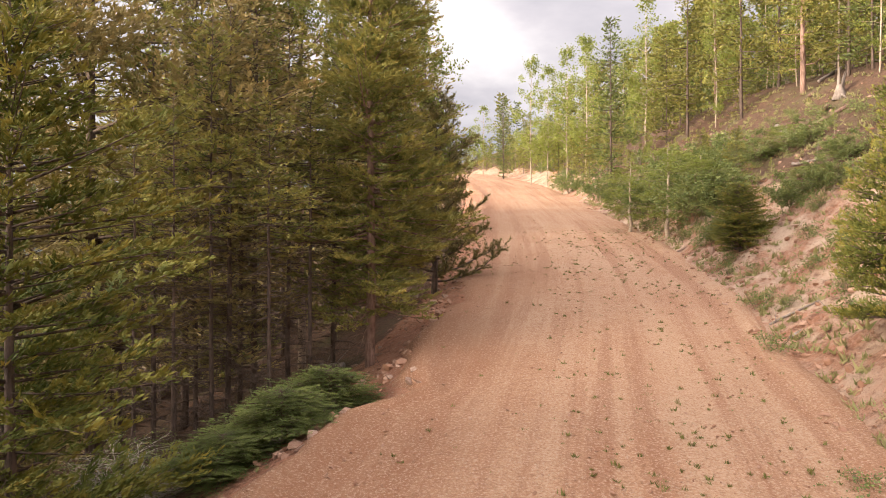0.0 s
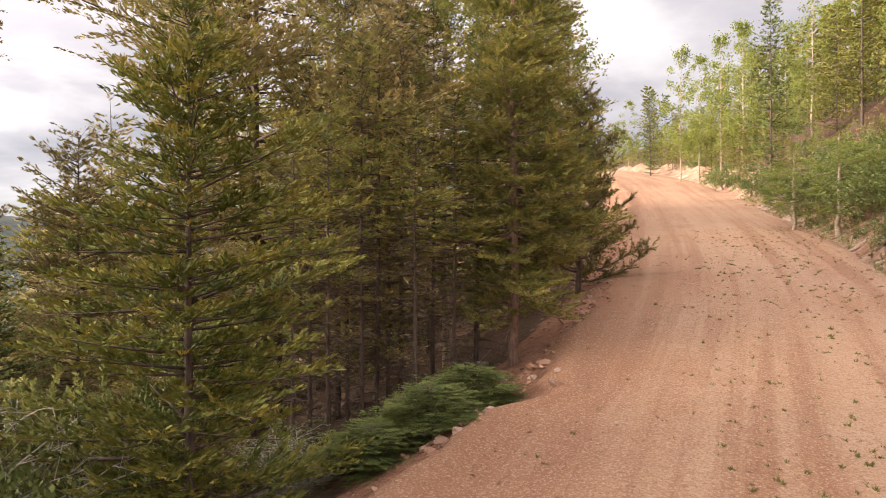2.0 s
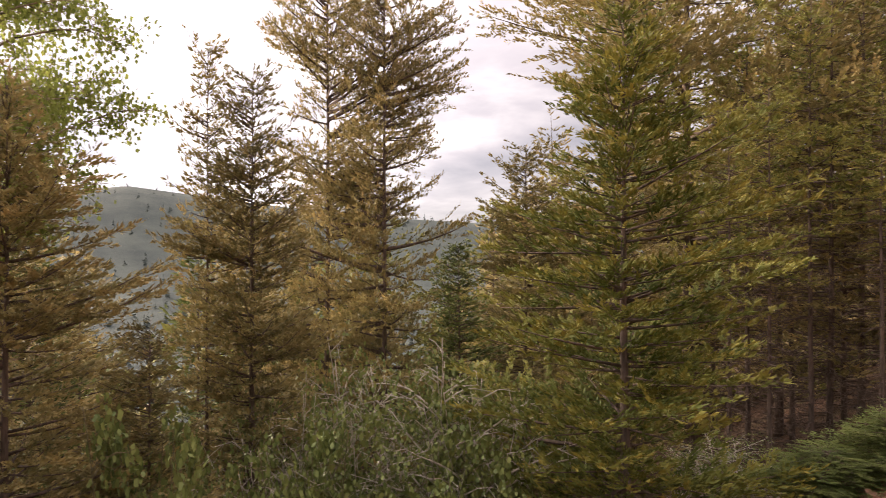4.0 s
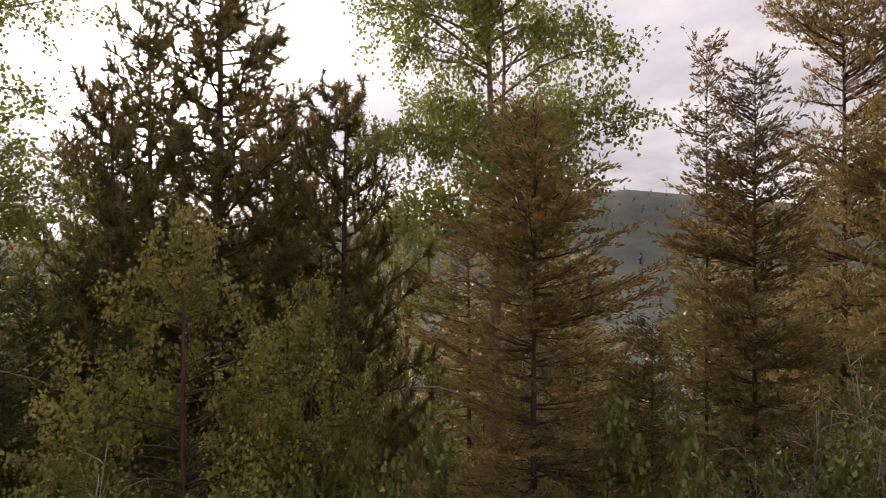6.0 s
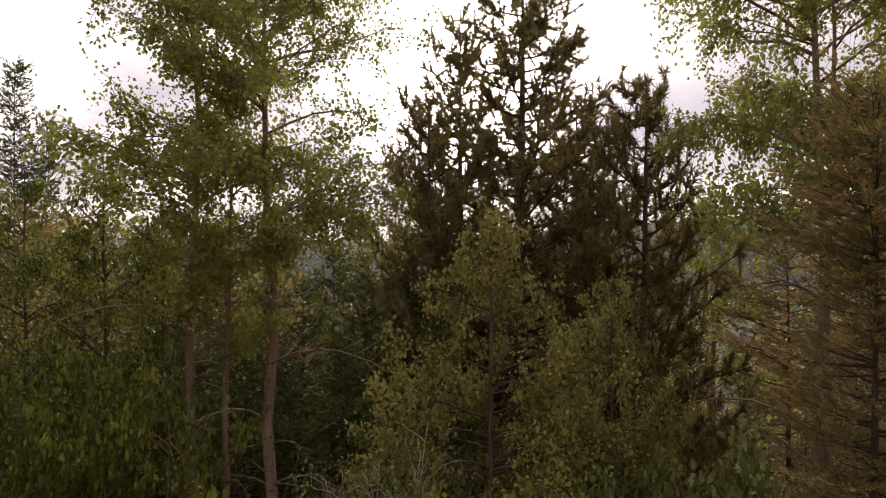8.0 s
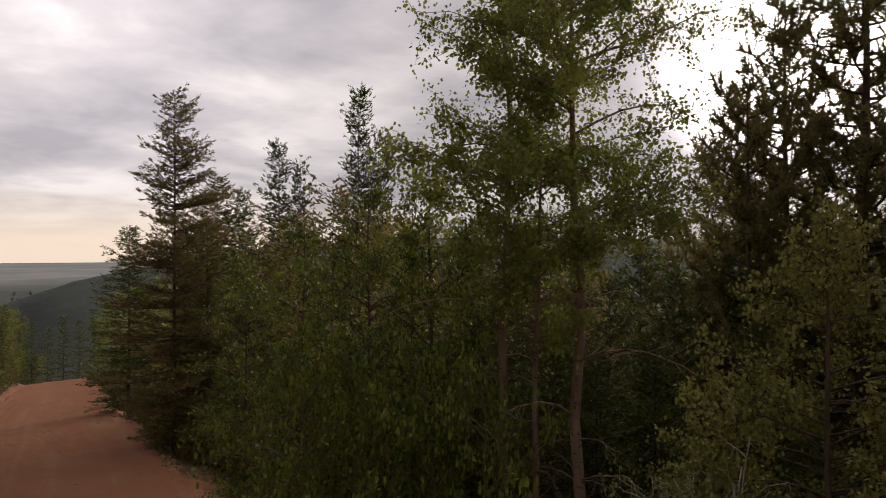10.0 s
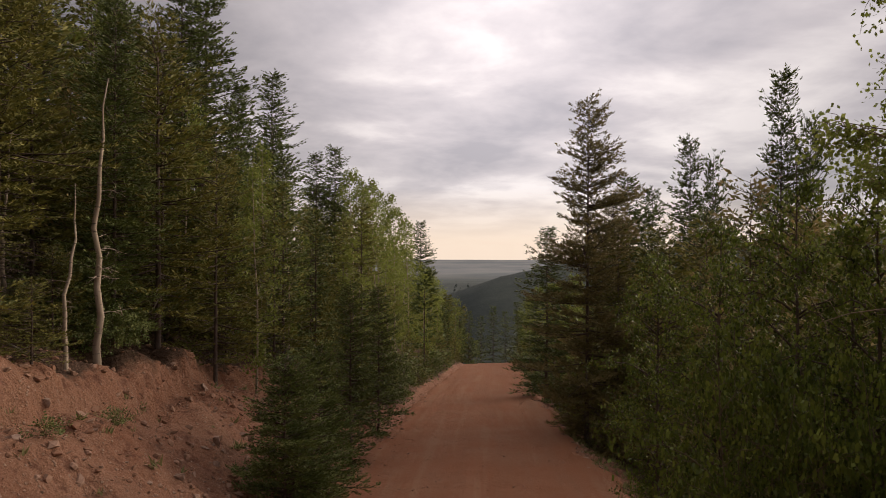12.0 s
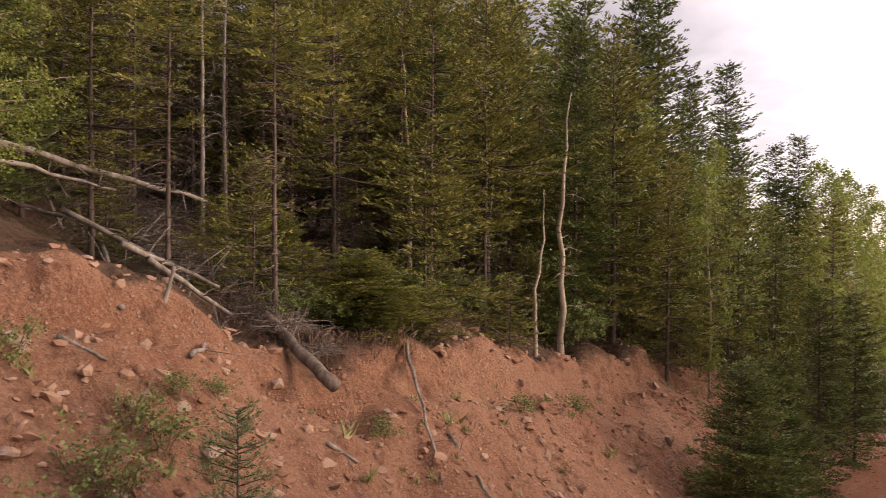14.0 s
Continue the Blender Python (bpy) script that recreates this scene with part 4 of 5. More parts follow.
def build_ground():
    na = 600
    r = np.concatenate([[0.0], np.geomspace(0.8, 4.5, 20), np.geomspace(4.6, 24, 150), np.geomspace(24.8, 4900, 130)])
    nr = len(r)
    a = np.arange(na) * 2 * np.pi / na
    x = (-np.sin(a)[None] * r[1:, None]).ravel()
    y = (np.cos(a)[None] * r[1:, None]).ravel()
    x, y = np.concatenate([[0], x]), np.concatenate([[0], y])
    v = np.column_stack([x, y, rough_land(x, y)])
    i = 1 + (np.arange(nr - 2)[:, None] * na + np.arange(na)[None]).ravel()
    j = 1 + (np.arange(nr - 2)[:, None] * na + (np.arange(na)[None] + 1) % na).ravel()
    f = np.concatenate([np.stack([i, j, j + na], 1), np.stack([i, j + na, i + na], 1), np.stack([np.zeros(na, int), 1 + (np.arange(na) + 1) % na, 1 + np.arange(na)], 1)])[:, ::-1]
    u = x - road_x(y)
    rr = np.hypot(x, y)
    cut = np.where(u > 0, (1 - smooth(u - np.minimum(table(y, CREST), table(y, [(6, 14), (16, 7.5), (30, 5.5)])), -0.6, 0.8)) * (1 - smooth(-y, 22, 32) * smooth(u, 3.4, 4.6)), 1 - smooth(-u, 3.6, 5.2)) * (rr < 200)
    az = np.degrees(np.arctan2(-x, y))
    az = np.where(az < -90, az + 360, az)
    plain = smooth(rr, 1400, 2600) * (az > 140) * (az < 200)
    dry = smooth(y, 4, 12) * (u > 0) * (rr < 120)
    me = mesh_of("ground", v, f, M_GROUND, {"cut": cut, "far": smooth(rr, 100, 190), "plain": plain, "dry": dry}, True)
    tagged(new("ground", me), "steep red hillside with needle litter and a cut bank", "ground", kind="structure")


def build_road():
    ys = np.concatenate([np.arange(-150, -40, 0.8), np.arange(-40, 60, 0.16), np.arange(60, 125, 0.8)])
    us = np.concatenate([np.linspace(-3.75, -2.7, 9), np.linspace(-2.5, 2.9, 34), np.linspace(3.1, 3.9, 8)])
    Y, U = np.meshgrid(ys, us, indexing="ij")
    wob = 0.9 * (vnoise(Y, 0 * Y, 1.6, 3) - 0.5) + 0.4 * (vnoise(Y, 0 * Y, 0.5, 4) - 0.5)
    X = road_x(Y) + U + left_in(Y) * smooth(-U, 1.2, 3.2) + np.where(U < -2.4, wob * smooth(-U, 2.4, 3.6), 0.6 * wob * smooth(U, 2.6, 3.8))
    Z = road_z(Y) + 0.05 * (1 - (U / 3.4) ** 2) + 0.05 * (vnoise(U, Y * 0.06, 0.55, 5) - 0.5) + 0.035 * (vnoise(U, Y, 0.5, 6) - 0.5) + 0.03 * (vnoise(U, Y * 0.6, 0.28, 17) - 0.5) * smooth(-Y, 0, 6)
    Z += 0.11 * np.exp(-((U - 3.2) / 0.25) ** 2) * vnoise(Y, U, 0.8, 7) + 0.10 * np.exp(-((U + 3.1) / 0.3) ** 2) * vnoise(Y, U, 0.9, 8)
    edge = np.minimum(smooth(U, -3.75, -3.2), 1 - smooth(U, 3.45, 3.9))
    Z = Z * edge + (1 - edge) * (rough_land(X, Y) - 0.12)
    n, m = Y.shape
    i = (np.arange(n - 1)[:, None] * m + np.arange(m - 1)[None]).ravel()
    f = np.stack([i, i + 1, i + m + 1, i + m], 1)
    me = mesh_of("road", np.column_stack([X.ravel(), Y.ravel(), Z.ravel()]), f, M_ROAD, {"across": U.ravel(), "shaded_red": (0.95 * smooth(-Y, 2, 16) * (0.55 + 0.5 * vnoise(X, Y, 1.1, 14) + 0.25 * vnoise(U, Y * 0.1, 0.5, 15))).ravel()}, True)
    tagged(new("road", me), "graded red dirt road with faint wheel tracks", "road", kind="structure")


build_ground()
build_road()

# ---- the trees that stand out ----------------------------------------------
# below the road, from the first view round to the left
stand("fir_bright", 31.6, 8.0, 19.3, 11.8, "bright green fir with yellow-brown shoots below the road")
stand("fir_roadside", 6.0, 13.0, 29, 6.4, "olive fir with a reddish trunk at the road's edge")
stand("pine_low", 0.7, 18.5, 13, 4.6, "dark green pine leaning over the road's edge")
stand("aspen", 11.5, 17.0, 27, 6.5, "pale green aspen among the firs")
stand("aspen_young", 2.4, 19.0, 21, 4.5, "pale green aspen among the firs")
stand("fir_open", 26.8, 15.0, 33, 9.5, "tall brownish fir with bare lower limbs")
stand("fir_open", 20.5, 18.0, 27, 6, "tall brownish fir with bare lower limbs")
stand("fir_thin", 17.2, 13.0, 19, 4.5, "thin half-bare fir with brown needles")
stand("fir_thin", 15.2, 14.0, 23, 4.5, "thin half-bare fir with brown needles")
for az, r, top in [(9.0, 14.5, 16), (10.8, 12.5, 13), (12.6, 15.5, 20), (14.0, 11.6, 12), (16.3, 15.5, 21), (18.4, 12.2, 18), (19.6, 14.8, 22), (21.2, 11.2, 12), (22.6, 13.4, 20), (24.0, 10.8, 11)]:
    stand("fir_pole", az, r, top, 3.6, "thin fir pole with dead lower twigs in the shade", "fir poles below the road")
stand("fir_grey", 39.5, 14.0, 8, 6, "greyish fir with browned shoots")
stand("fir_open", 51.2, 13.0, 28, 5.2, "tall brownish fir with bare lower limbs")
stand("fir_open", 55.8, 14.0, 27, 5.2, "tall brownish fir with bare lower limbs")
stand("fir_thin", 65.1, 10.5, 15.4, 3.6, "thin half-bare fir with brown needles")
stand("fir_grey", 61.6, 10.0, 13.0, 7.0, "greyish fir with browned shoots")
stand("fir_brown", 78.5, 8.5, 11.5, 10.5, "dense fir with rusty brown shoots")
stand("aspen", 82.5, 11.0, 29, 12, "tall aspen with pale stem and open crown")
stand("aspen_slender", 81.7, 11.1, 26, 7, "tall aspen with pale stem and open crown")
stand("pine_big", 104.0, 14.0, 22.5, 13, "dark pine with brushy needle tufts")
stand("pine_low", 94.0, 13.0, 13.5, 9, "dark pine with brushy needle tufts")
stand("pine_low", 111.0, 13.0, 12, 9, "dark pine with brushy needle tufts")
stand("pine_big", 108.5, 15.5, 19, 8, "dark pine with brushy needle tufts")
stand("pine_low", 99.0, 15.0, 11, 9, "dark pine with brushy needle tufts")
stand("leafy", 106.2, 7.5, 3.5, 10.5, "small drooping leafy tree with many bare twigs")
stand("leafy", 96.5, 8.5, -2, 7, "small drooping leafy tree with many bare twigs")
stand("aspen", 123.5, 9.0, 25, 11.5, "tall aspen with a pale bare lower trunk")
stand("aspen_slender", 130.5, 9.5, 20.5, 9, "tall aspen with a pale bare lower trunk")
stand("aspen_slender", 127.8, 9.2, 14, 6, "slender aspen with a pale bare lower trunk")
stand("spruce_tall", 142.0, 30, 12.7, 3.2, "dark spruce below the road")
stand("fir_dark", 140.0, 31, 9, 2.4, "dark spruce below the road")
stand("spruce_tall", 148.2, 32, 8.3, 2.9, "dark spruce below the road")
stand("fir_dark", 146.6, 33, 6.5, 2.2, "dark spruce below the road")
stand("fir_grey", 156.2, 25, 11.5, 4.4, "large dark fir with a brown lower crown beside the road", turn=215)
stand("spruce_tall", 153.2, 34, 5.5, 3.0, "dark spruce below the road")
stand("spruce_tall", 151.0, 37, 4.5, 2.6, "dark spruce below the road")
stand("spruce_tall", 159.5, 40, 1.5, 2.6, "dark spruce below the road")
stand("fir_brown", 154.2, 29, 4.5, 3.2, "dark fir with a brown crown beside the road")
# leafy thicket beside the road behind
for az, r, top, half in [(141, 10.5, 6.5, 6), (146.2, 11.5, 3, 5.5), (136, 10, 7, 6), (150.8, 13.5, 0.5, 4.5), (132, 9.8, 4.5, 5), (144, 8.5, -6, 7), (133, 8, -7, 7), (139, 8.2, -10, 6)]:
    stand("thick_low" if top < -5 else "aspen_thick", az, r, top, half, "dark green leafy thicket beside the road", "roadside thicket")
for az, r, top in [(113, 13, -1.0), (116.5, 12, -2.0), (119, 14.5, 0.6), (121.5, 11.5, -2.5), (124.5, 13, 0.0), (127.5, 14.5, 0.8), (130, 12, -1.5), (133.5, 13.5, 1.0), (118, 10.5, -7), (126, 10.5, -6), (110, 11, -5), (131.5, 11, -6), (122.5, 10, -9)]:
    stand("fir_dark", az, r, top, 4.2, "dark spruce in the shade below the aspens", "spruces below the road")
# shrubs below the road, in the first turn
for key, az, r, top, half in [("bush", 47, 8.5, -11, 7), ("bush_dry", 44, 9, -6.5, 8), ("bush_dry", 51, 9.5, -7, 8), ("bush", 57, 8, -13, 7), ("bush", 70, 7.5, -11, 7), ("fir_grey", 69, 8.5, -6, 6), ("bush_dry", 60, 9, -10, 7),
                              ("sapling", 13, 9.5, -11, 5), ("sapling", 17.5, 9, -14, 5), ("sapling", 9.3, 10.5, -9.5, 4.5), ("bush_dry", 24, 9.5, -14, 5), ("bush", 88, 7, -14, 8), ("bush_dry", 115, 7, -13, 8), ("bush", 99, 6.8, -17, 7)]:
    stand(key, az, r, top, half, "leafy shrub on the slope below the road" if key == "bush" else "grey shrub with bare twigs below the road" if key == "bush_dry" else "young fir with low branches below the road", "shrubs below the road")
# at the foot of the bank and on it
stand("sapling", 180.8, 13.5, -9.0, 3.8, "young dark green spruce at the foot of the bank")
stand("sapling", 178.0, 15.0, -8.0, 3.0, "young dark green spruce at the foot of the bank")
stand("fir_dark", 175.6, 19.5, -3.2, 2.7, "dark green spruce at the foot of the bank")
stand("fir_dark", 173.3, 25, -3.5, 2.2, "dark green spruce at the foot of the bank")
stand("pine_small", 220.4, 5.6, -13.0, 4, "young bluish-green fir on the cut bank")
stand("sapling_bright", 211.0, 11.0, -0.5, 4.5, "yellow-green young fir on the bank's crest")
stand("sapling_bright", 207.5, 11.8, -4, 2.5, "yellow-green young fir on the bank's crest")
stand("sapling_bright", 217.5, 12.0, 2.5, 2.5, "yellow-green young fir on the bank's crest")
stand("sapling_bright", -23.2, 21.0, 5.2, 2.1, "young dark green spruce on the cut bank")
stand("sapling_bright", -33.7, 12.0, 12, 3.6, "young bright green fir on the cut bank")
for az, r, top, half in [(-18.0, 27, 8.5, 3.4), (-20.5, 26, 7.5, 2.6), (-15.2, 30, 7.2, 2.6), (-26.5, 29, 9.5, 2.0), (-28.5, 24, 6.4, 2.6)]:
    stand("aspen_young", az, r, top, half, "low leafy aspen on the cut bank", "aspens on the bank")
for az, el, hgt in [(192.2, -6.5, 1.6), (193.5, -8.0, 1.1), (186, -6, 1.6), (203.5, -6, 0.9), (189, -6.5, 1.3), (200, -5.5, 1.0), (-21.5, 0.5, 1.1), (-26.5, 3.0, 1.2), (-29, 4.5, 1.0), (-30.5, 6.5, 1.0), (-24.5, 6.5, 1.4), (-14.5, 3.6, 1.8), (-16, 3.0, 1.6), (-17.5, 2.6, 1.8), (-19, 2.8, 2.0), (-20.5, 2.4, 1.7), (-22, 3.4, 1.6), (-12.5, 4.2, 1.8), (-10.5, 4.8, 1.8), (-18.3, 4.5, 2.0), (-21.2, 5.2, 1.8), (-27.5, 7.5, 1.2), (-23.5, 1.0, 0.8)]:
    x, y, z, r = on_ground(az, el)
    plant("bush", x, y, hgt, hgt * 0.7, label="low leafy bush on the cut bank", group="bushes on the bank")
for az, el, hgt in [(225, -11.5, 0.25), (228, -13.5, 0.32), (226, -15.5, 0.38), (231, -17, 0.35), (229, -18.5, 0.35), (222, -11.8, 0.2), (197.5, -13.4, 0.3), (193, -13.2, 0.3), (209, -15.4, 0.22), (236, -8, 0.35), (233, 2.5, 0.3),
                    (-25.5, -7.4, 0.35), (-24.5, -4.2, 0.4), (-20.5, 0.3, 0.35), (-31.8, -19, 0.3), (-31.5, -16.5, 0.25), (-28, -1.5, 0.3), (-30, 0.5, 0.4), (-16.5, 1.8, 0.4), (-22.5, -1.0, 0.35), (-19, 1.9, 0.5), (-13.5, 3.9, 0.6), (-12, 4.9, 0.6)]:
    x, y, z, r = on_ground(az, el)
    plant("herb", x, y, hgt, hgt * rng_herb.uniform(0.9, 1.3), label="small green weed on the red bank", group="weeds on the bank")
for k in range(80):
    y = rng_herb.uniform(8, 34)
    x = float(road_x(y)) + rng_herb.uniform(3.7, 10.5)
    hgt = rng_herb.uniform(0.15, 0.5)
    plant("herb", x, y, hgt, hgt * rng_herb.uniform(0.8, 1.3), label="small green weed on the red bank", group="weeds on the bank")
for az, r, top, half in [(209.2, 10.6, -4.0, 2.6), (205.2, 11.5, -3.2, 2.6), (215.6, 11.5, 0, 2.6), (198.6, 13, -2.5, 2.6), (222.4, 12, 3.5, 2.6), (230, 13, 8, 2.8)]:
    stand("near_small", az, r, top, half, "young olive fir on the crest of the bank", "young firs on the crest")
for az, el, hgt in [(206.5, -5.6, 0.9), (199.3, -5.2, 1.1), (212.3, -6.8, 0.6), (217, -6.2, 0.6), (221, -3.4, 0.6), (196.3, -5.4, 1.2), (194.5, -5.2, 1.3)]:
    x, y, z, r = on_ground(az, el)
    plant("bush", x, y, hgt, hgt * 0.8, label="low leafy bush on the crest of the bank", group="bushes on the bank")
# pale bare stems at the edge of the woods on the bank
for az, r, top, half in [(196.7, 14.2, 4.6, 1.6), (194.2, 15.5, 12.0, 2.5), (207.0, 15, 16, 2.0), (200.3, 17, 8, 1.6), (223.2, 13.5, 26, 2.4), (221.5, 15.5, 26, 2.2), (228.5, 18, 20, 2.0), (233, 19, 26, 2.0), (234.5, 20, 24, 1.8)]:
    stand("snag" if az < 210 else "snag_bare", az, r, top, half, "pale dead stem with broken limbs on the bank", "dead stems")
for az, r, top in [(188.8, 25, 21.5), (186.8, 27, 20.5), (182, 35, 13.5), (184.6, 36, 12.3), (176.9, 48, 8.0), (178.3, 47, 7.4), (192.5, 22, 21), (169.8, 92, 2.0)]:
    stand("spruce_tall", az, r, top, None, "tall dark spruce above the road bank")
for az, r, top in [(-13.7, 46, 18.0), (-5.0, 80, 12.5)]:
    stand("wood_spruce", az, r, top, None, "tall dark spruce above the road bank")
for az, r, top in [(-23.4, 40, 25), (-26, 42, 26), (-19.5, 44, 22), (-30.5, 36, 27)]:
    stand("wood_fir_tall", az, r, top, None, "tall olive fir with a reddish trunk above the bank")
for az, r, top in [(161.8, 98, -4.6), (162.8, 104, -5.4), (163.8, 101, -5.0), (164.8, 108, -5.8), (165.8, 104, -5.4), (166.6, 106, -5.1), (167.5, 101, -4.6), (168.6, 104, -4.0)]:
    stand("wood_spruce", az, r, top, None, "dark spruce where the road drops away")
for az, r, top in [(-7.2, 66, 15.8), (-8.6, 64, 15), (-10.2, 60, 16.5), (-11.8, 56, 17.2), (-3.3, 90, 12), (-16.4, 50, 20)]:
    stand("wood_aspen", az, r, top, None, "light green aspen beside the road")

for az, r, top in [(170.9, 62, 2.6), (171.8, 58, 3.6), (172.6, 55, 4.6), (173.4, 52, 5.3), (174.2, 50, 5.8), (175.0, 47, 6.3), (175.8, 46, 6.6), (172.2, 50, 3.4), (174.6, 43, 5.2), (173.8, 46, 4.4)]:
    stand("wood_aspen_slim", az, r, top, None, "slim light green aspen above the road", "aspens above the road")
# young growth that crowds the road's edges behind
edge = np.random.default_rng(8)
for k in range(46):
    y = -22 - 66 * (k / 46) - edge.uniform(0, 1.5)
    upper = k % 5 < 3
    x = float(road_x(y)) + (edge.uniform(4.0, 5.4) if upper else -edge.uniform(4.0, 5.2))
    hgt = edge.uniform(1.4, 3.4)
    leafy = edge.random() < 0.35
    TAKEN.append((x, y))
    plant("wood_bush" if leafy else "small_fir", x, y, min(hgt, 2.0) if leafy else hgt, label="leafy bush at the road's edge" if leafy else "young olive fir at the road's edge", group="growth along the road")

# ---- the woods -------------------------------------------------------------
rng = np.random.default_rng(5)
WOOD_LABEL = {"wood_fir": "olive green fir in the hillside woods", "wood_fir_tall": "tall olive fir in the hillside woods", "wood_brown": "browned fir in the hillside woods", "wood_aspen": "light green aspen in the hillside woods",
              "wood_aspen_slim": "slim light green aspen in the hillside woods", "wood_spruce": "dark spruce in the hillside woods", "wood_pine": "tall olive pine in the hillside woods", "wood_bush": "leafy bush under the trees", "far_fir": "olive green fir in the hillside woods", "far_spruce": "dark spruce in the hillside woods", "far_aspen": "light green aspen in the hillside woods", "small_fir": "young olive fir under the trees", "near_fir": "olive green fir at the edge of the woods", "near_brown": "browned fir at the edge of the woods", "near_fir_low": "olive green fir branched to the ground", "near_small": "young olive fir under the trees", "spruce_tall": "dark spruce at the edge of the woods", "bush": "leafy bush at the edge of the woods", "fir_pole": "thin fir pole with dead lower twigs in the shade", "aspen_young": "slim light green aspen at the edge of the woods"}
NEAR_OF = {"wood_fir": "near_fir_low", "wood_fir_tall": "near_fir", "wood_brown": "near_brown", "wood_spruce": "spruce_tall", "wood_bush": "bush", "wood_aspen_slim": "aspen_young", "small_fir": "near_small", "wood_pine": "near_fir"}
UP_TOP = [(-40, 30), (-20, 22), (-14, 17.5), (-9, 15.5), (-4, 12.5), (0, 12.5)]
DOWN_TOP = [(-4, 12), (0, 20), (12, 22), (30, 16), (40, 6), (44, 1.5), (48, 1.5), (50, 6), (58, 9), (64, 6), (66, 3), (74, 3), (82, 6), (88, 6), (94, 8), (104, 8), (112, 5), (117, 2), (124, 0.6), (133, 0.8), (137, 3), (142, 6), (150, 4), (157, 2), (161, -2), (166, -6), (170, -7), (176, -4)]
BACK_TOP = [(170, 1.2), (173, 4), (176.5, 6.5), (180, 8.5), (185, 11.5), (190, 18), (196, 24), (240, 30)]


def bearing(x, y):
    az = math.degrees(math.atan2(-x, y))
    return az + 360 if az < -123 else az


JOINED = {}


def join_later(key, x, y, height):
    JOINED.setdefault(key, []).append((x, y, height))


def build_joined():
    """The deeper woods, whose trees cannot be told apart: one mesh for all."""
    V, F, T, M, mats, off = [], [], [], [], [], 0
    for key, spots in JOINED.items():
        h, R, build = KINDS[key]
        root = build()
        for child in list(root.children):
            me = child.data
            nv, nf = len(me.vertices), len(me.polygons)
            co, idx = np.empty(nv * 3, np.float32), np.empty(nf * 3, np.int32)
            me.vertices.foreach_get("co", co)
            me.loops.foreach_get("vertex_index", idx)
            co, idx = co.reshape(-1, 3), idx.reshape(-1, 3)
            tip = np.zeros(nf, np.float32)
            if "tip" in me.attributes:
                me.attributes["tip"].data.foreach_get("value", tip)
            if me.materials[0] not in mats:
                mats.append(me.materials[0])
            for x, y, hgt in spots:
                s, th = hgt / h, (x * 37.0 + y * 61.0) % 6.283
                w = s * (0.85 + 0.3 * ((x * 7.3 + y * 3.1) % 1.0))
                c, d = math.cos(th), math.sin(th)
                V.append(np.column_stack([x + w * (co[:, 0] * c - co[:, 1] * d), y + w * (co[:, 0] * d + co[:, 1] * c), float(rough_land(x, y)) + s * co[:, 2]]))
                F.append(idx + off)
                T.append(tip)
                M.append(np.full(nf, mats.index(me.materials[0]), np.int32))
                off += nv
            bpy.data.objects.remove(child)
        bpy.data.objects.remove(root)
    me = mesh_of("hillside_woods", np.concatenate(V), np.concatenate(F), mats, {"tip": np.concatenate(T)})
    me.polygons.foreach_set("material_index", np.concatenate(M))
    tagged(new("hillside_woods", me), "deep mixed woods of fir, spruce and aspen on the hillside", "woods", kind="stuff")


FAR_OF = {"wood_fir": "far_fir", "wood_fir_tall": "far_fir", "wood_spruce": "far_spruce", "wood_brown": "far_brown", "wood_aspen": "far_aspen", "wood_aspen_slim": "far_aspen", "wood_pine": "far_fir", "small_fir": "far_fir", "wood_bush": "wood_bush"}


def sow(count, spread_at, gap, tall, choose, skyline, dip=4.5, least=1.3, join=24.0):
    """Plant up to count trees: spread_at gives places, gap their distance, skyline the elevation that tips keep under."""
    made = 0
    for i in range(count * 40):
        x, y = spread_at()
        r, az = math.hypot(x, y), bearing(x, y)
        if any((x - a) ** 2 + (y - b) ** 2 < gap * gap for a, b in TAKEN):
            continue
        room = EYE + r * math.tan(radians(float(table(az, skyline)) + rng.uniform(-dip, 0.3))) - float(land(x, y))
        hgt = min(rng.uniform(*tall), room)
        if hgt < least:
            continue
        key = choose(r, az, hgt)
        if 5 < az < 29 and r < 19 and rng.random() < 0.55:
            continue
        if key == "wood_bush" and hgt > 2.2:
            key = "small_fir"
        TAKEN.append((x, y))
        if r > join:
            join_later(FAR_OF.get(key, key), x, y, hgt)
        else:
            key = "fir_pole" if r < 19 and (5 < az < 29 or (206 < az < 242 and hgt > 5 and rng.random() < 0.6)) else NEAR_OF.get(key, key) if r < 19 else key
            plant(key, x, y, hgt, label=WOOD_LABEL[key], group="woods")
        made += 1
        if made >= count:
            break


def pick(**odds):
    keys = list(odds)
    p = np.array([odds[k] for k in keys], float)
    return str(rng.choice(keys, p=p / p.sum()))


def behind_bank():
    y = rng.uniform(-34, 1)
    lim = float(table(y, [(-34, 5), (-26, 5.2), (-20, 6.4), (-16, 7.6), (-8, 8.3), (-4, 10), (1, 12.5)]))
    return float(road_x(y)) + lim + 20 * rng.random() ** 1.5, y


def ahead_bank():
    y = rng.uniform(24, 110)
    lim = float(table(y, [(24, 13), (34, 12), (44, 8), (60, 5.5), (70, 4.6)]))
    return float(road_x(y)) + lim + 22 * rng.random() ** 1.6, y


def bank_scrub():
    y = rng.uniform(21, 100)
    return float(road_x(y)) + rng.uniform(5.6 if y < 40 else 4.4, 12.5), y


def bank_edge():
    y = rng.uniform(27, 100)
    return float(road_x(y)) + rng.uniform(6.0 if y < 45 else 4.6, 10.5), y


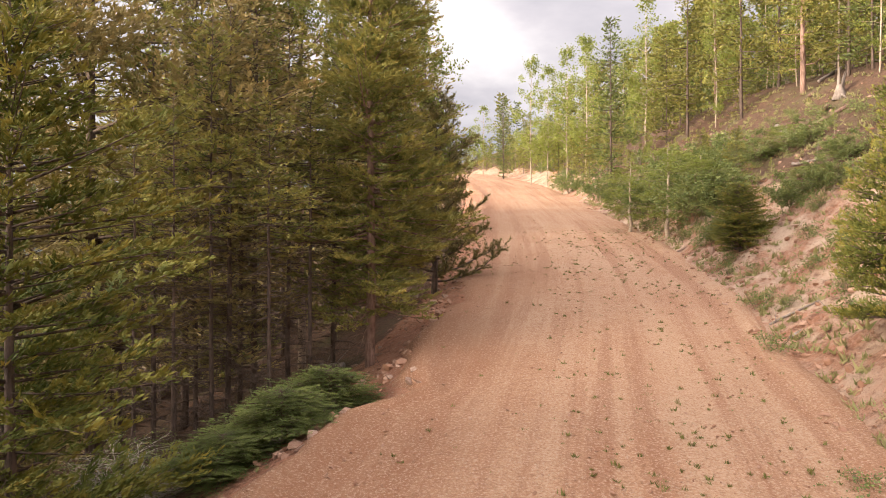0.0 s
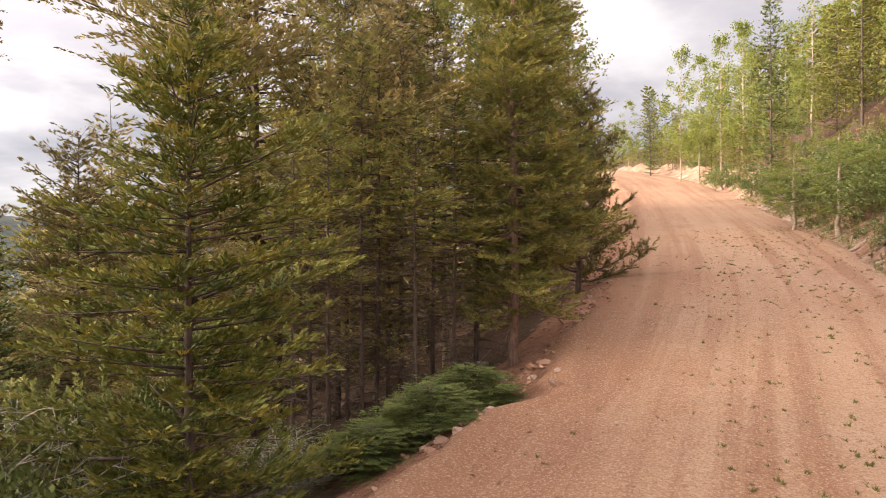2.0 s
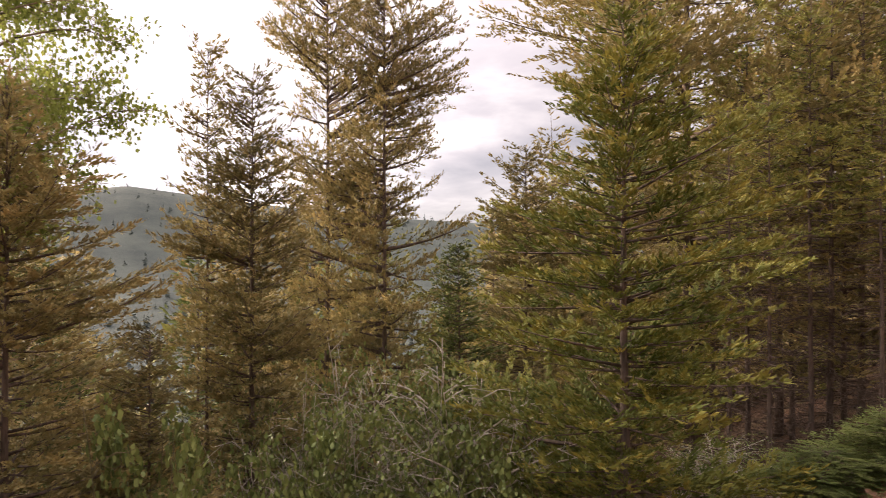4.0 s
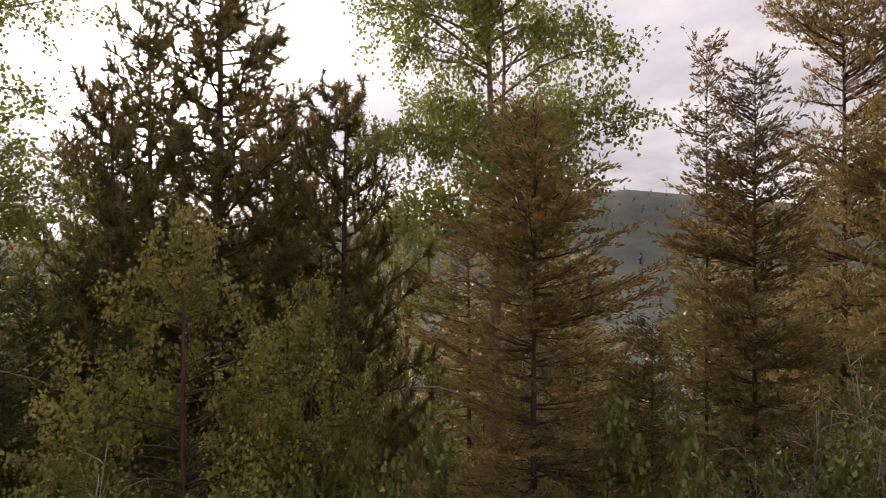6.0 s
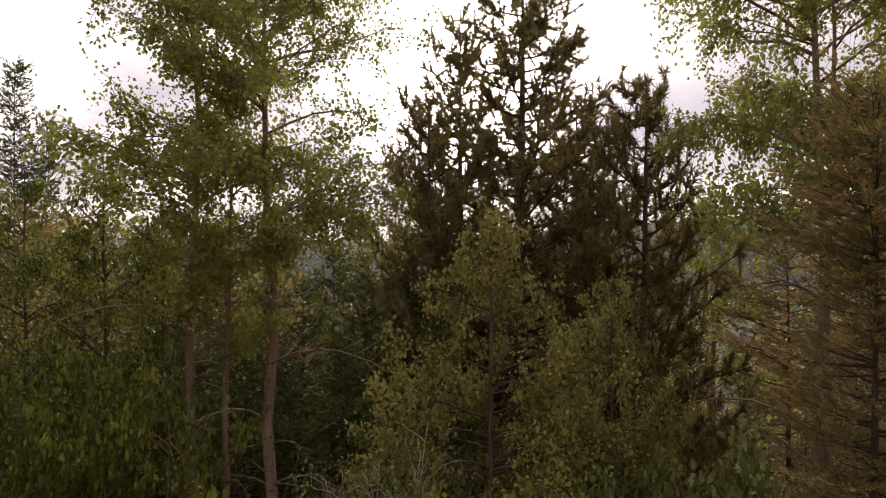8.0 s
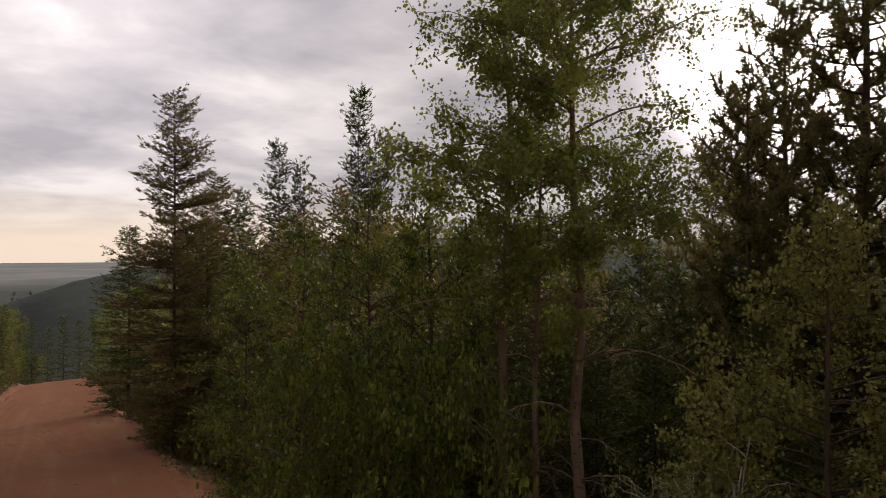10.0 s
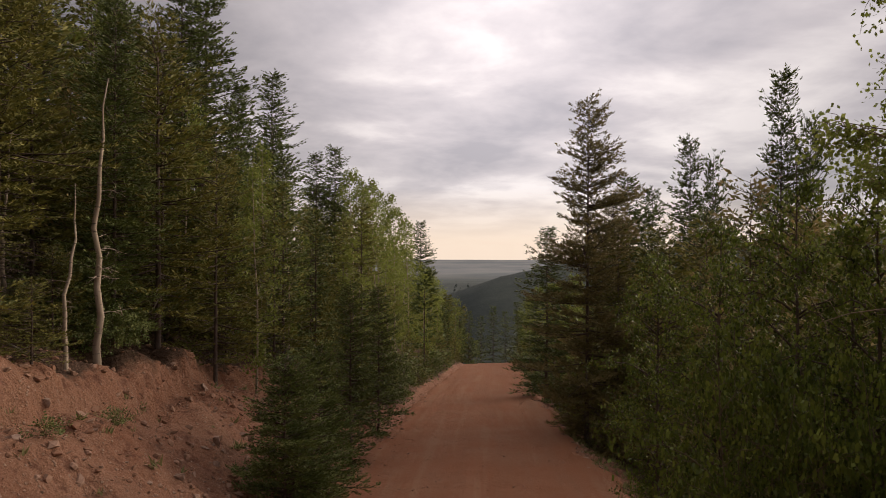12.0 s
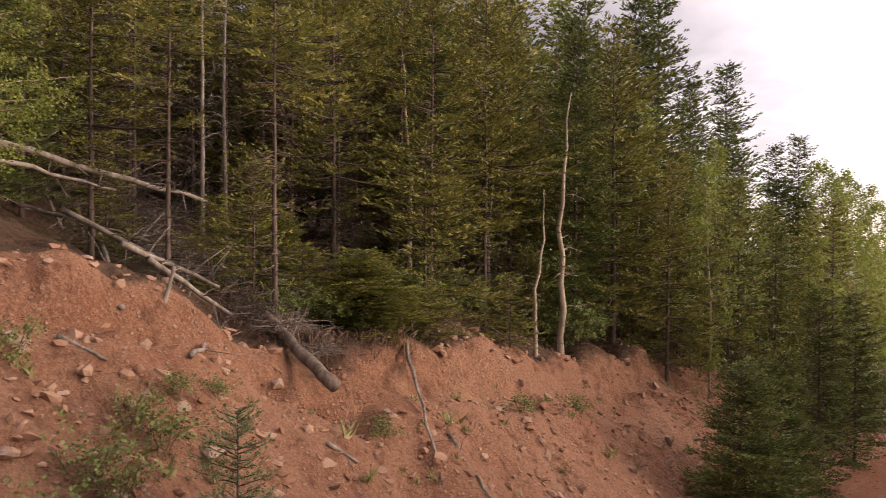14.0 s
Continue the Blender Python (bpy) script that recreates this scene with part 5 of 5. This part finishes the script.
def below():
    while True:
        az, r = rng.uniform(-4, 160), 11 + 26 * rng.random()
        x, y = at(az, r)
        if x - float(road_x(y)) < -5.5 and not (55 < az < 132 and r < 12.5) and not (64 < az < 73 and r < 20):
            return x, y


def below_far():
    while True:
        az, r = rng.uniform(-4, 172), rng.uniform(36, 90)
        x, y = at(az, r)
        if x - float(road_x(y)) < -5:
            return x, y


def road_sides_back():
    y = rng.uniform(-120, -24)
    return float(road_x(y)) + (rng.uniform(4.3, 14) if rng.random() < 0.6 else -rng.uniform(4.2, 12)), y


# filler trees never in view, added to close this side for the light
def unseen_side():
    y = rng.uniform(0, 16)
    return float(road_x(y)) + rng.uniform(13, 30), y


SKY_BACK = sorted(BACK_TOP + [(-123, 30), (0, 20)] + [(150, 3), (157, 2), (161, -2), (166, -5)])
sow(230, behind_bank, 1.4, (6, 14), lambda r, az, h: "small_fir" if h < 4 else pick(wood_fir_tall=5, wood_fir=2, wood_spruce=1.2, wood_aspen_slim=0.25, wood_pine=0.8, wood_brown=1) if az > 190 else pick(wood_fir=2, wood_spruce=2, wood_aspen_slim=3), SKY_BACK, 5, join=34)
sow(60, behind_bank, 0.9, (1.2, 3.6), lambda r, az, h: pick(small_fir=3, wood_bush=1), SKY_BACK, 5, 0.8)
sow(170, road_sides_back, 1.5, (4, 11), lambda r, az, h: "wood_bush" if h < 2.2 else pick(wood_aspen_slim=4, wood_fir=1.5, wood_spruce=1.5), SKY_BACK, 3, join=40)
sow(170, bank_scrub, 1.0, (1.0, 4.6), lambda r, az, h: pick(wood_bush=2, wood_aspen_slim=3, small_fir=2), [(-40, 11), (-24, 9), (-18, 10), (-8, 12), (0, 11)], 3, 0.7, join=34)
sow(90, bank_edge, 1.6, (3.5, 8.5), lambda r, az, h: pick(wood_aspen_slim=5, small_fir=1), [(-40, 11), (-20, 8.5), (-14, 9.5), (-8, 12), (0, 11)], 3, 1.6, join=60)
sow(150, ahead_bank, 1.7, (6, 13), lambda r, az, h: pick(wood_aspen_slim=3, wood_fir=2, wood_pine=1.5, wood_spruce=1), UP_TOP + [(60, 12)], 4, join=48)
sow(240, below, 1.55, (6, 14), lambda r, az, h: "small_fir" if h < 4 else pick(wood_fir=2.4, wood_brown=3.2, wood_aspen_slim=0.8, wood_spruce=1.5), DOWN_TOP, 5, join=30)
sow(110, below, 1.1, (1.2, 3.2), lambda r, az, h: pick(small_fir=2, wood_bush=1), DOWN_TOP, 6, 0.9, join=28)
sow(100, below_far, 3.0, (5, 11), lambda r, az, h: pick(wood_fir=3, wood_spruce=2, wood_aspen=1), DOWN_TOP, 5)
sow(70, ahead_bank, 1.2, (1.2, 4.0), lambda r, az, h: pick(wood_bush=2, small_fir=2, wood_aspen_slim=1), UP_TOP + [(60, 12)], 6, 0.8, join=34)
sow(10, unseen_side, 2.5, (6, 11), lambda r, az, h: pick(wood_fir=2, wood_aspen=1), [(-123, 40), (90, 40)], join=5)
build_joined()


def far_woods():
    """Woods on the hills across the valley: ragged cones, too many to count."""
    az = np.concatenate([rng.uniform(-10, 176, 6500), rng.uniform(145, 176, 900)])
    r = np.concatenate([75 * (1500 / 75) ** (rng.random(6500) ** 0.9), rng.uniform(160, 650, 900)])
    x, y = -np.sin(np.radians(az)) * r, np.cos(np.radians(az)) * r
    keep = (x < road_x(y) - 8) & ~((az > 150) & (r < 1200))
    x, y, r = x[keep], y[keep], r[keep]
    n = len(x)
    z = rough_land(x, y)
    h = rng.uniform(6, 12, n) * np.where(r > 500, 1.3, 1)
    k = 26
    q = rng.random((n, k)) ** 0.7
    th = rng.uniform(0, 6.283, (n, k))
    ctr = np.stack([x[:, None] + 0 * q, y[:, None] + 0 * q, z[:, None] + h[:, None] * (1 - q * 0.92)], 2)
    out = np.stack([np.cos(th), np.sin(th), -0.35 + 0 * th], 2)
    ln = h[:, None] * 0.24 * (q + 0.12)
    P = ctr.reshape(-1, 3)
    D = unit(out.reshape(-1, 3))
    L = ln.ravel() * 1.3
    me = needles_mesh("far_woods", M_FAR_HAZE, P, D, L, L * 0.55, rng.random(n * k), rng)
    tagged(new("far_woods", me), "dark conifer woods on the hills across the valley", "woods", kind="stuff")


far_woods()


# ---- stones, logs, litter --------------------------------------------------
def rock_mesh(seed, flat=0.6):
    g = np.random.default_rng(seed)
    bm = bmesh.new()
    bmesh.ops.create_icosphere(bm, subdivisions=2, radius=0.5)
    cuts = [(Vector(g.normal(size=3)).normalized(), g.uniform(0.12, 0.34)) for _ in range(9)]
    for v in bm.verts:
        for nrm, d in cuts:
            over = v.co.dot(nrm) - d
            if over > 0:
                v.co -= nrm * over
        v.co.z *= flat
        v.co *= 1 + g.uniform(-0.03, 0.03)
    me = bpy.data.meshes.new("rock")
    bm.to_mesh(me)
    bm.free()
    me.materials.append(M_STONE)
    return me


ROCKS = [rock_mesh(60 + i, 0.5 + 0.1 * (i % 4)) for i in range(9)]


def rock(x, y, size, label, group):
    z = float(rough_land(x, y))
    if abs(x - float(road_x(y))) < 3.1:
        z = float(road_z(y)) + 0.04
    ob = new("rock", ROCKS[rng.integers(len(ROCKS))])
    ob.matrix_basis = pose(x, y, z + size * 0.05, rng.uniform(-28, 28), rng.uniform(-28, 28), rng.uniform(0, 360)) @ Matrix.Diagonal((size * rng.uniform(0.8, 1.5), size * rng.uniform(0.7, 1.1), size * rng.uniform(0.7, 1.2), 1))
    tagged(ob, label, "rock", group)


for i in range(140):     # on the cut bank behind
    y = rng.uniform(-24, -2.5)
    u = rng.uniform(3.7, float(table(y, CREST)) - 0.3)
    rock(float(road_x(y)) + u, y, 0.09 + 0.34 * rng.random() ** 2.6, "pale angular stone on the red cut bank", "bank stones")
for i in range(75):     # on the cut bank ahead
    y = rng.uniform(6, 40)
    u = rng.uniform(3.5, float(table(y, CREST)) - 1)
    rock(float(road_x(y)) + u, y, 0.12 + 0.3 * rng.random() ** 2.5, "pale angular stone on the dry bank", "bank stones")
for i in range(60):      # along the lower edge of the road
    y = rng.uniform(8, 26)
    rock(float(road_x(y)) - rng.uniform(3.2, 4.6), y, 0.10 + 0.2 * rng.random() ** 2, "reddish stone on the road's lower edge", "edge stones")
for az, el, size in [(2.3, -10.3, 0.2), (3.6, -10.6, 0.16), (2.8, -11.2, 0.2), (4.4, -11.6, 0.16), (-2.4, -1.7, 0.3), (1.9, -10.9, 0.22), (-19.2, 0.2, 0.4), (236.2, -14.5, 0.24), (224.5, -12.4, 0.22)]:
    x, y, z, r = on_ground(az, el)
    rock(x, y, size, "pale block of stone beside the road", "edge stones")


def scree():
    """Smaller angular stones sunk into both cut banks and along the eroded lower edge."""
    n = 1500
    which = rng.random(n)
    y = np.where(which < 0.5, rng.uniform(-24, -2.5, n), np.where(which < 0.85, 5 + 38 * rng.random(n) ** 1.3, rng.uniform(8, 26, n)))
    u = np.where(which < 0.85, 3.5 + rng.random(n) * (table(y, CREST) - 4.0), -rng.uniform(2.9, 4.4, n))
    x = road_x(y) + u
    z = rough_land(x, y)
    size = 0.05 + 0.16 * rng.random(n) ** 2.2
    V, F, off = [], [], 0
    for k in range(n):
        me = ROCKS[k % len(ROCKS)]
        co, idx = np.empty(len(me.vertices) * 3), np.empty(len(me.polygons) * 3, np.int32)
        me.vertices.foreach_get("co", co)
        me.loops.foreach_get("vertex_index", idx)
        turn = np.array(Euler((rng.normal(0, 0.5), rng.normal(0, 0.5), rng.uniform(0, 6.283))).to_matrix())
        V.append((co.reshape(-1, 3) * size[k] * rng.uniform([0.8, 0.6, 0.5], [1.6, 1.1, 1.0])) @ turn.T + (x[k], y[k], z[k] + 0.02 * size[k]))
        F.append(idx.reshape(-1, 3) + off)
        off += len(me.vertices)
    tagged(new("scree", mesh_of("scree", np.concatenate(V), np.concatenate(F), M_PEBBLE)), "angular pink stones scattered over the cut banks", "stones", kind="stuff")


scree()


def pebbles():
    """Angular stones and gravel, half sunk in the soil."""
    n = 15000
    y = np.concatenate([3 + 42 * rng.random(n // 2) ** 1.4, -2 - 40 * rng.random(n - n // 2) ** 1.4])
    kind = rng.random(n)
    u = np.where(kind < 0.27, rng.uniform(-3.2, 3.2, n), np.where(kind < 0.36, rng.normal(3.3, 0.28, n), np.where(kind < 0.46, rng.normal(-3.3, 0.35, n), rng.uniform(3.4, 9.0, n))))
    x = road_x(y) + u
    z = np.where(np.abs(u) < 3.2, road_z(y) + 0.05 * (1 - (u / 3.4) ** 2), rough_land(x, y))
    s = 0.006 + 0.016 * rng.random(n) ** 2.5 + np.where(np.abs(u) > 3, 0.005 + 0.075 * rng.random(n) ** 3.0, 0.012 * rng.random(n) ** 3)
    bm = bmesh.new()
    bmesh.ops.create_icosphere(bm, subdivisions=1, radius=1.0)
    box, tri = np.array([list(v.co) for v in bm.verts]), np.array([[v.index for v in f.verts] for f in bm.faces])
    bm.free()
    loc = box[None] * (1 + rng.normal(0, 0.22, (n, 12, 1))) * s[:, None, None] * rng.uniform([0.9, 0.7, 0.45], [1.5, 1.1, 0.85], (n, 3))[:, None]
    for p, q in ((0, 1), (1, 2), (0, 2)):
        th = rng.uniform(0, 6.283, n)[:, None] if (p, q) == (0, 1) else rng.normal(0.0, 0.4, n)[:, None]
        a, b = loc[..., p].copy(), loc[..., q].copy()
        loc[..., p], loc[..., q] = a * np.cos(th) - b * np.sin(th), a * np.sin(th) + b * np.cos(th)
    v = loc + np.stack([x, y, z + s * 0.12], 1)[:, None]
    f = (tri[None] + (np.arange(n) * 12)[:, None, None]).reshape(-1, 3)
    tagged(new("pebbles", mesh_of("pebbles", v.reshape(-1, 3), f, M_PEBBLE)), "loose pale and reddish pebbles on road and bank", "gravel", kind="stuff")


pebbles()


def tufts(name, label, x, y, z, size, blades, mat, category, splay=0.9):
    n = len(x)
    P = np.repeat(np.stack([x, y, z], 1), blades, axis=0) + rng.normal(0, 0.3, (n * blades, 3)) * np.repeat(size, blades)[:, None] * np.array([1, 1, 0])
    D = unit(np.column_stack([rng.normal(0, splay, (n * blades, 2)), rng.uniform(0.5, 1.2, n * blades)]))
    L = np.repeat(size, blades) * rng.uniform(0.5, 1.2, n * blades)
    tagged(new(name, needles_mesh(name, mat, P, D, L, L * 0.26, rng.random(n * blades), rng)), label, category, kind="stuff")


n = 900
y = 4 + 26 * rng.random(n) ** 1.35
u = np.clip(np.where(rng.random(n) < 0.75, rng.normal(1.2, 1.1, n), rng.uniform(-2.6, 2.9, n)), -2.9, 3.0)
tufts("road_weeds", "small green weeds scattered on the dirt road", road_x(y) + u, y, road_z(y) + 0.045 * (1 - (u / 3.4) ** 2), 0.03 + 0.045 * rng.random(n) ** 1.8, 14, M_GRASS, "weeds", 0.55)
n = 3000
y = np.concatenate([4 + 41 * rng.random(2600) ** 1.2, rng.uniform(-30, -3, 400)])
u = np.concatenate([3.5 + 9 * rng.random(2600) ** 1.3, np.where(rng.random(400) < 0.4, rng.uniform(3.5, 7, 400), -rng.uniform(3.3, 4.6, 400))])
tufts("bank_grass", "dry grass and weeds on the bank", road_x(y) + u, y, rough_land(road_x(y) + u, y), rng.uniform(0.08, 0.22, n), 12, M_DRYGRASS, "grass", 0.6)


def spot(az, el, r):
    x, y = at(az, r)
    return np.array([x, y, EYE + r * math.tan(radians(el))])


def log(a, b, r0, r1, name="fallen_log", label="weathered grey log lying on the bank", stubs=6, group="fallen logs", sag=0.0, mat=None):
    g = np.random.default_rng(int(abs(a[0] * 100) + abs(b[1] * 37)))
    s = np.linspace(0, 1, 9)
    p = a[None] + (b - a)[None] * s[:, None] + g.normal(0, min(0.02, 0.006 * np.linalg.norm(b - a)), (9, 3)) + np.array([0, 0, -sag]) * (s * (1 - s))[:, None]
    w = Wood()
    w.limb(p, np.linspace(r0, r1, 9) * g.uniform(0.9, 1.1, 9), 9)
    ob = tagged(new(name, w.mesh(name, mat or M_DEAD)), label, "log", group)
    d = unit(b - a)
    for k in range(stubs):
        o = p[g.integers(1, 8)]
        side = unit(np.cross(d, g.normal(size=3)) + 0.3 * d)
        ln = g.uniform(0.15, 0.7)
        stub = Wood()
        stub.limb([o, o + side * ln * 0.5 + g.normal(0, 0.03, 3), o + side * ln], [r0 * 0.22, r0 * 0.14, 0.004], 5)
        part("broken_branch", stub.mesh("broken_branch", mat or M_DEAD), ob)


def stump(x, y, z, hgt, wide_r, label):
    """A broken stump: a flared foot and a ring of upright splinters."""
    g = np.random.default_rng(int(abs(x * 311 + y * 173)) + 5)
    w = Wood()
    w.limb([[0, 0, -0.2], [0, 0, 0.02], [0.01, 0, hgt * 0.22], [0.015, 0.01, hgt * 0.4]], [wide_r * 1.5, wide_r * 1.15, wide_r * 0.85, wide_r * 0.6], 9)
    for k in range(7):
        a = k * 0.9 + g.uniform(-0.3, 0.3)
        o = np.array([math.cos(a), math.sin(a), 0]) * wide_r * 0.45
        tall = hgt * g.uniform(0.45, 1.0)
        tip = o * g.uniform(0.8, 1.9) + np.array([0, 0, tall])
        w.limb([o * 0.9, o * 1.1 + np.array([0, 0, tall * 0.55]), tip], [wide_r * 0.42, wide_r * 0.27, 0.004], 4)
    for k in range(4):
        a = g.uniform(0, 6.283)
        o = np.array([math.cos(a), math.sin(a), 0])
        w.limb([o * wide_r * 0.6, o * wide_r * 1.8 + np.array([0, 0, -0.02]), o * wide_r * 3.2 + np.array([0, 0, -0.14])], [wide_r * 0.4, wide_r * 0.22, 0.01], 5)
    ob = new("tree_stump", w.mesh("tree_stump", M_DEAD))
    ob.matrix_basis = pose(x, y, z, g.uniform(-14, 14), g.uniform(-14, 14), g.uniform(0, 360))
    tagged(ob, label, "stump", "stumps")


def lay(p, lift=0.05):
    return np.array([p[0], p[1], float(rough_land(p[0], p[1])) + lift])


# fallen timber on the crest behind
log(np.array(on_ground(218.6, -6.8)[:3]) + (0, 0, 0.22), spot(213.0, -11.5, 8.7), 0.06, 0.085, label="dark broken log lying over the edge of the bank", stubs=4, mat=M_OLD_LOG)
log(spot(239, 7.5, 10.5), spot(223.0, 3.4, 12.5), 0.055, 0.03, stubs=14)
log(spot(238, 6.0, 10.2), spot(229.5, 4.0, 11.4), 0.035, 0.018, stubs=10)
log(lay(spot(227, 0, 9.6), 0.3), lay(spot(221.0, -4, 10.0), 0.15), 0.04, 0.025, stubs=11)
log(lay(spot(229, 0, 9.9), 0.35), lay(spot(222, -4, 10.6), 0.2), 0.045, 0.025, stubs=12)
log(lay(spot(233, 2, 11.5), 0.5), lay(spot(224, 0, 11.2), 0.3), 0.05, 0.02, stubs=14)
log(lay(spot(236, 2, 13.5), 0.4), lay(spot(227, 0, 12.6), 0.5), 0.045, 0.02, stubs=14)
log(lay(spot(222, 2, 12.5), 0.3), lay(spot(214, 0, 12.0), 0.1), 0.05, 0.03, stubs=8)
log(lay(spot(209, 2, 13.5), 0.15), lay(spot(203, 0, 13.0), 0.05), 0.05, 0.03, stubs=8)


def prop(az, el, lift, lean_az, rad):
    x, y, z, r = on_ground(az, el)
    bx, by = at(az + lean_az, r + 0.1)
    log(np.array([x, y, z - 0.1]), np.array([bx, by, z + lift]), rad, rad * 0.6, "fallen_branch", "short grey broken stem leaning on the bank", 2, "broken stems")


prop(231.5, 0.4, 0.6, 0.5, 0.05)
prop(232.8, 1.0, 0.62, 1.1, 0.04)
prop(226.0, -4.2, 0.35, -0.8, 0.03)
log(np.array(on_ground(230.8, 0.6)[:3]) + (0, 0, 0.12), np.array(on_ground(228.8, -5.2)[:3]) + (0, 0, 0.06), 0.05, 0.03, "fallen_branch", "grey dead root running down the bank", 3, "broken stems")
for az, el, hgt in [(219.5, -5.5, 0.7), (222.5, -3.5, 0.8), (225.5, -1.5, 0.7), (217, -7.5, 0.5), (215.0, -9.5, 0.5), (228, 0.5, 0.7), (231, 3.5, 0.8), (224, 2, 0.9), (221, -4.5, 0.7), (218.3, -6.6, 0.6), (227, -0.4, 0.8), (229.5, 1.5, 0.8), (234, 4, 0.8), (226.5, 1.5, 0.8), (223.8, -2.4, 0.6)]:
    x, y, z, r = on_ground(az, el)
    plant("brush", x, y, hgt, hgt * 1.2, label="tangle of dead grey brushwood on the bank", group="brushwood")


def root_tangle(az, el, wide_m, seed):
    """Fine roots that hang from the broken lip of the bank."""
    g = np.random.default_rng(seed)
    x, y, z, r = on_ground(az, el)
    to_eye = unit(np.array([-x, -y, 0.0]))
    across = np.array([-to_eye[1], to_eye[0], 0])
    w = Wood()
    for k in range(46):
        o = across * g.normal(0, wide_m * 0.5) + np.array([0, 0, g.uniform(-0.05, 0.2)]) - to_eye * 0.1
        ln = g.uniform(0.2, 0.65)
        d = to_eye * g.uniform(0.6, 1.2) + across * g.normal(0, 0.35)
        s = np.linspace(0, 1, 6)[:, None]
        p = o + d * ln * s * (1.5 - 0.6 * s) + np.array([0, 0, -1.0]) * ln * (0.3 * s + 0.55 * s * s) + np.cumsum(g.normal(0, 0.018, (6, 3)), axis=0)
        w.limb(p, np.linspace(g.uniform(0.004, 0.014), 0.002, 6), 4)
    ob = new("root_tangle", w.mesh("root_tangle", M_ROOT))
    ob.matrix_basis = pose(x, y, z)
    tagged(ob, "brown roots hanging from the broken crest of the bank", "roots", "roots on the crest")


for k, (az, el) in enumerate([(207.5, -6.6), (209.5, -7.2), (211.5, -7.8), (213.5, -8.0), (215.5, -8.2), (217.5, -7.0), (219.5, -5.8), (221.5, -4.4), (204.5, -6.2), (202.0, -6.0)]):
    root_tangle(az, el, 0.55, 900 + k)
# sticks lying down the bank
for a1, e1, a2, e2 in [(207.3, -8.5, 204.0, -19), (203.5, -15.5, 199.5, -21), (209.5, -7.4, 205.5, -10.2), (233, -7, 229.8, -9), (213.5, -16, 211, -17.5), (224, -9, 221.5, -7), (200.5, -6.8, 198, -8.4),
                       (-25.2, -5.5, -28.5, -3.6), (-26.5, -6.5, -29.5, -4.2), (-19.5, 1.8, -22, 3.6), (-20.5, 0.8, -22.4, 2.6)]:
    pa, pb = on_ground(a1, e1), on_ground(a2, e2)
    log(np.array(pa[:3]) + (0, 0, 0.03), np.array(pb[:3]) + (0, 0, 0.03), 0.03, 0.014, "stick", "grey dead stick lying on the bank", 4, "sticks")
# logs and a stump high on the bank ahead
for a1, e1, a2, e2, rad, grey in [(-24.6, 7.0, -30.8, 10.4, 0.10, 0), (-25.8, 8.9, -27.6, 7.7, 0.12, 1), (-28.0, 11.2, -31.6, 13.3, 0.09, 0), (-29.0, 10.2, -31.9, 13.8, 0.08, 0), (-28.6, 12.2, -32.2, 14.2, 0.09, 1), (-26.8, 6.2, -28.6, 6.6, 0.05, 1)]:
    pa, pb = on_ground(a1, e1), on_ground(a2, e2)
    log(np.array(pa[:3]) + (0, 0, rad), np.array(pb[:3]) + (0, 0, rad), rad, rad * 0.7, label="weathered grey log lying on the bank" if grey else "dark brown log lying down the bank", stubs=5, mat=M_DEAD if grey else M_ROOT)
x, y, z, r = on_ground(-29.9, 11.2)
stump(x, y, z, 1.1, 0.2, "broken brown stump on the bank")
# dead wood on the slope below the road
for k in range(26):
    az, r = rng.uniform(8, 40), rng.uniform(8.5, 14)
    a = lay(at(az, r), 0.08)
    th, ln = rng.uniform(0, 6.283), rng.uniform(0.8, 2.6)
    b = lay((a[0] + math.cos(th) * ln, a[1] + math.sin(th) * ln), 0.08)
    if abs(b[0] - float(road_x(b[1]))) > 3.8 and a[0] - float(road_x(a[1])) < -3.8:
        log(a, b, rng.uniform(0.02, 0.07), 0.015, "fallen_branch", "grey fallen branch among the trees", 5, "dead wood below the road")
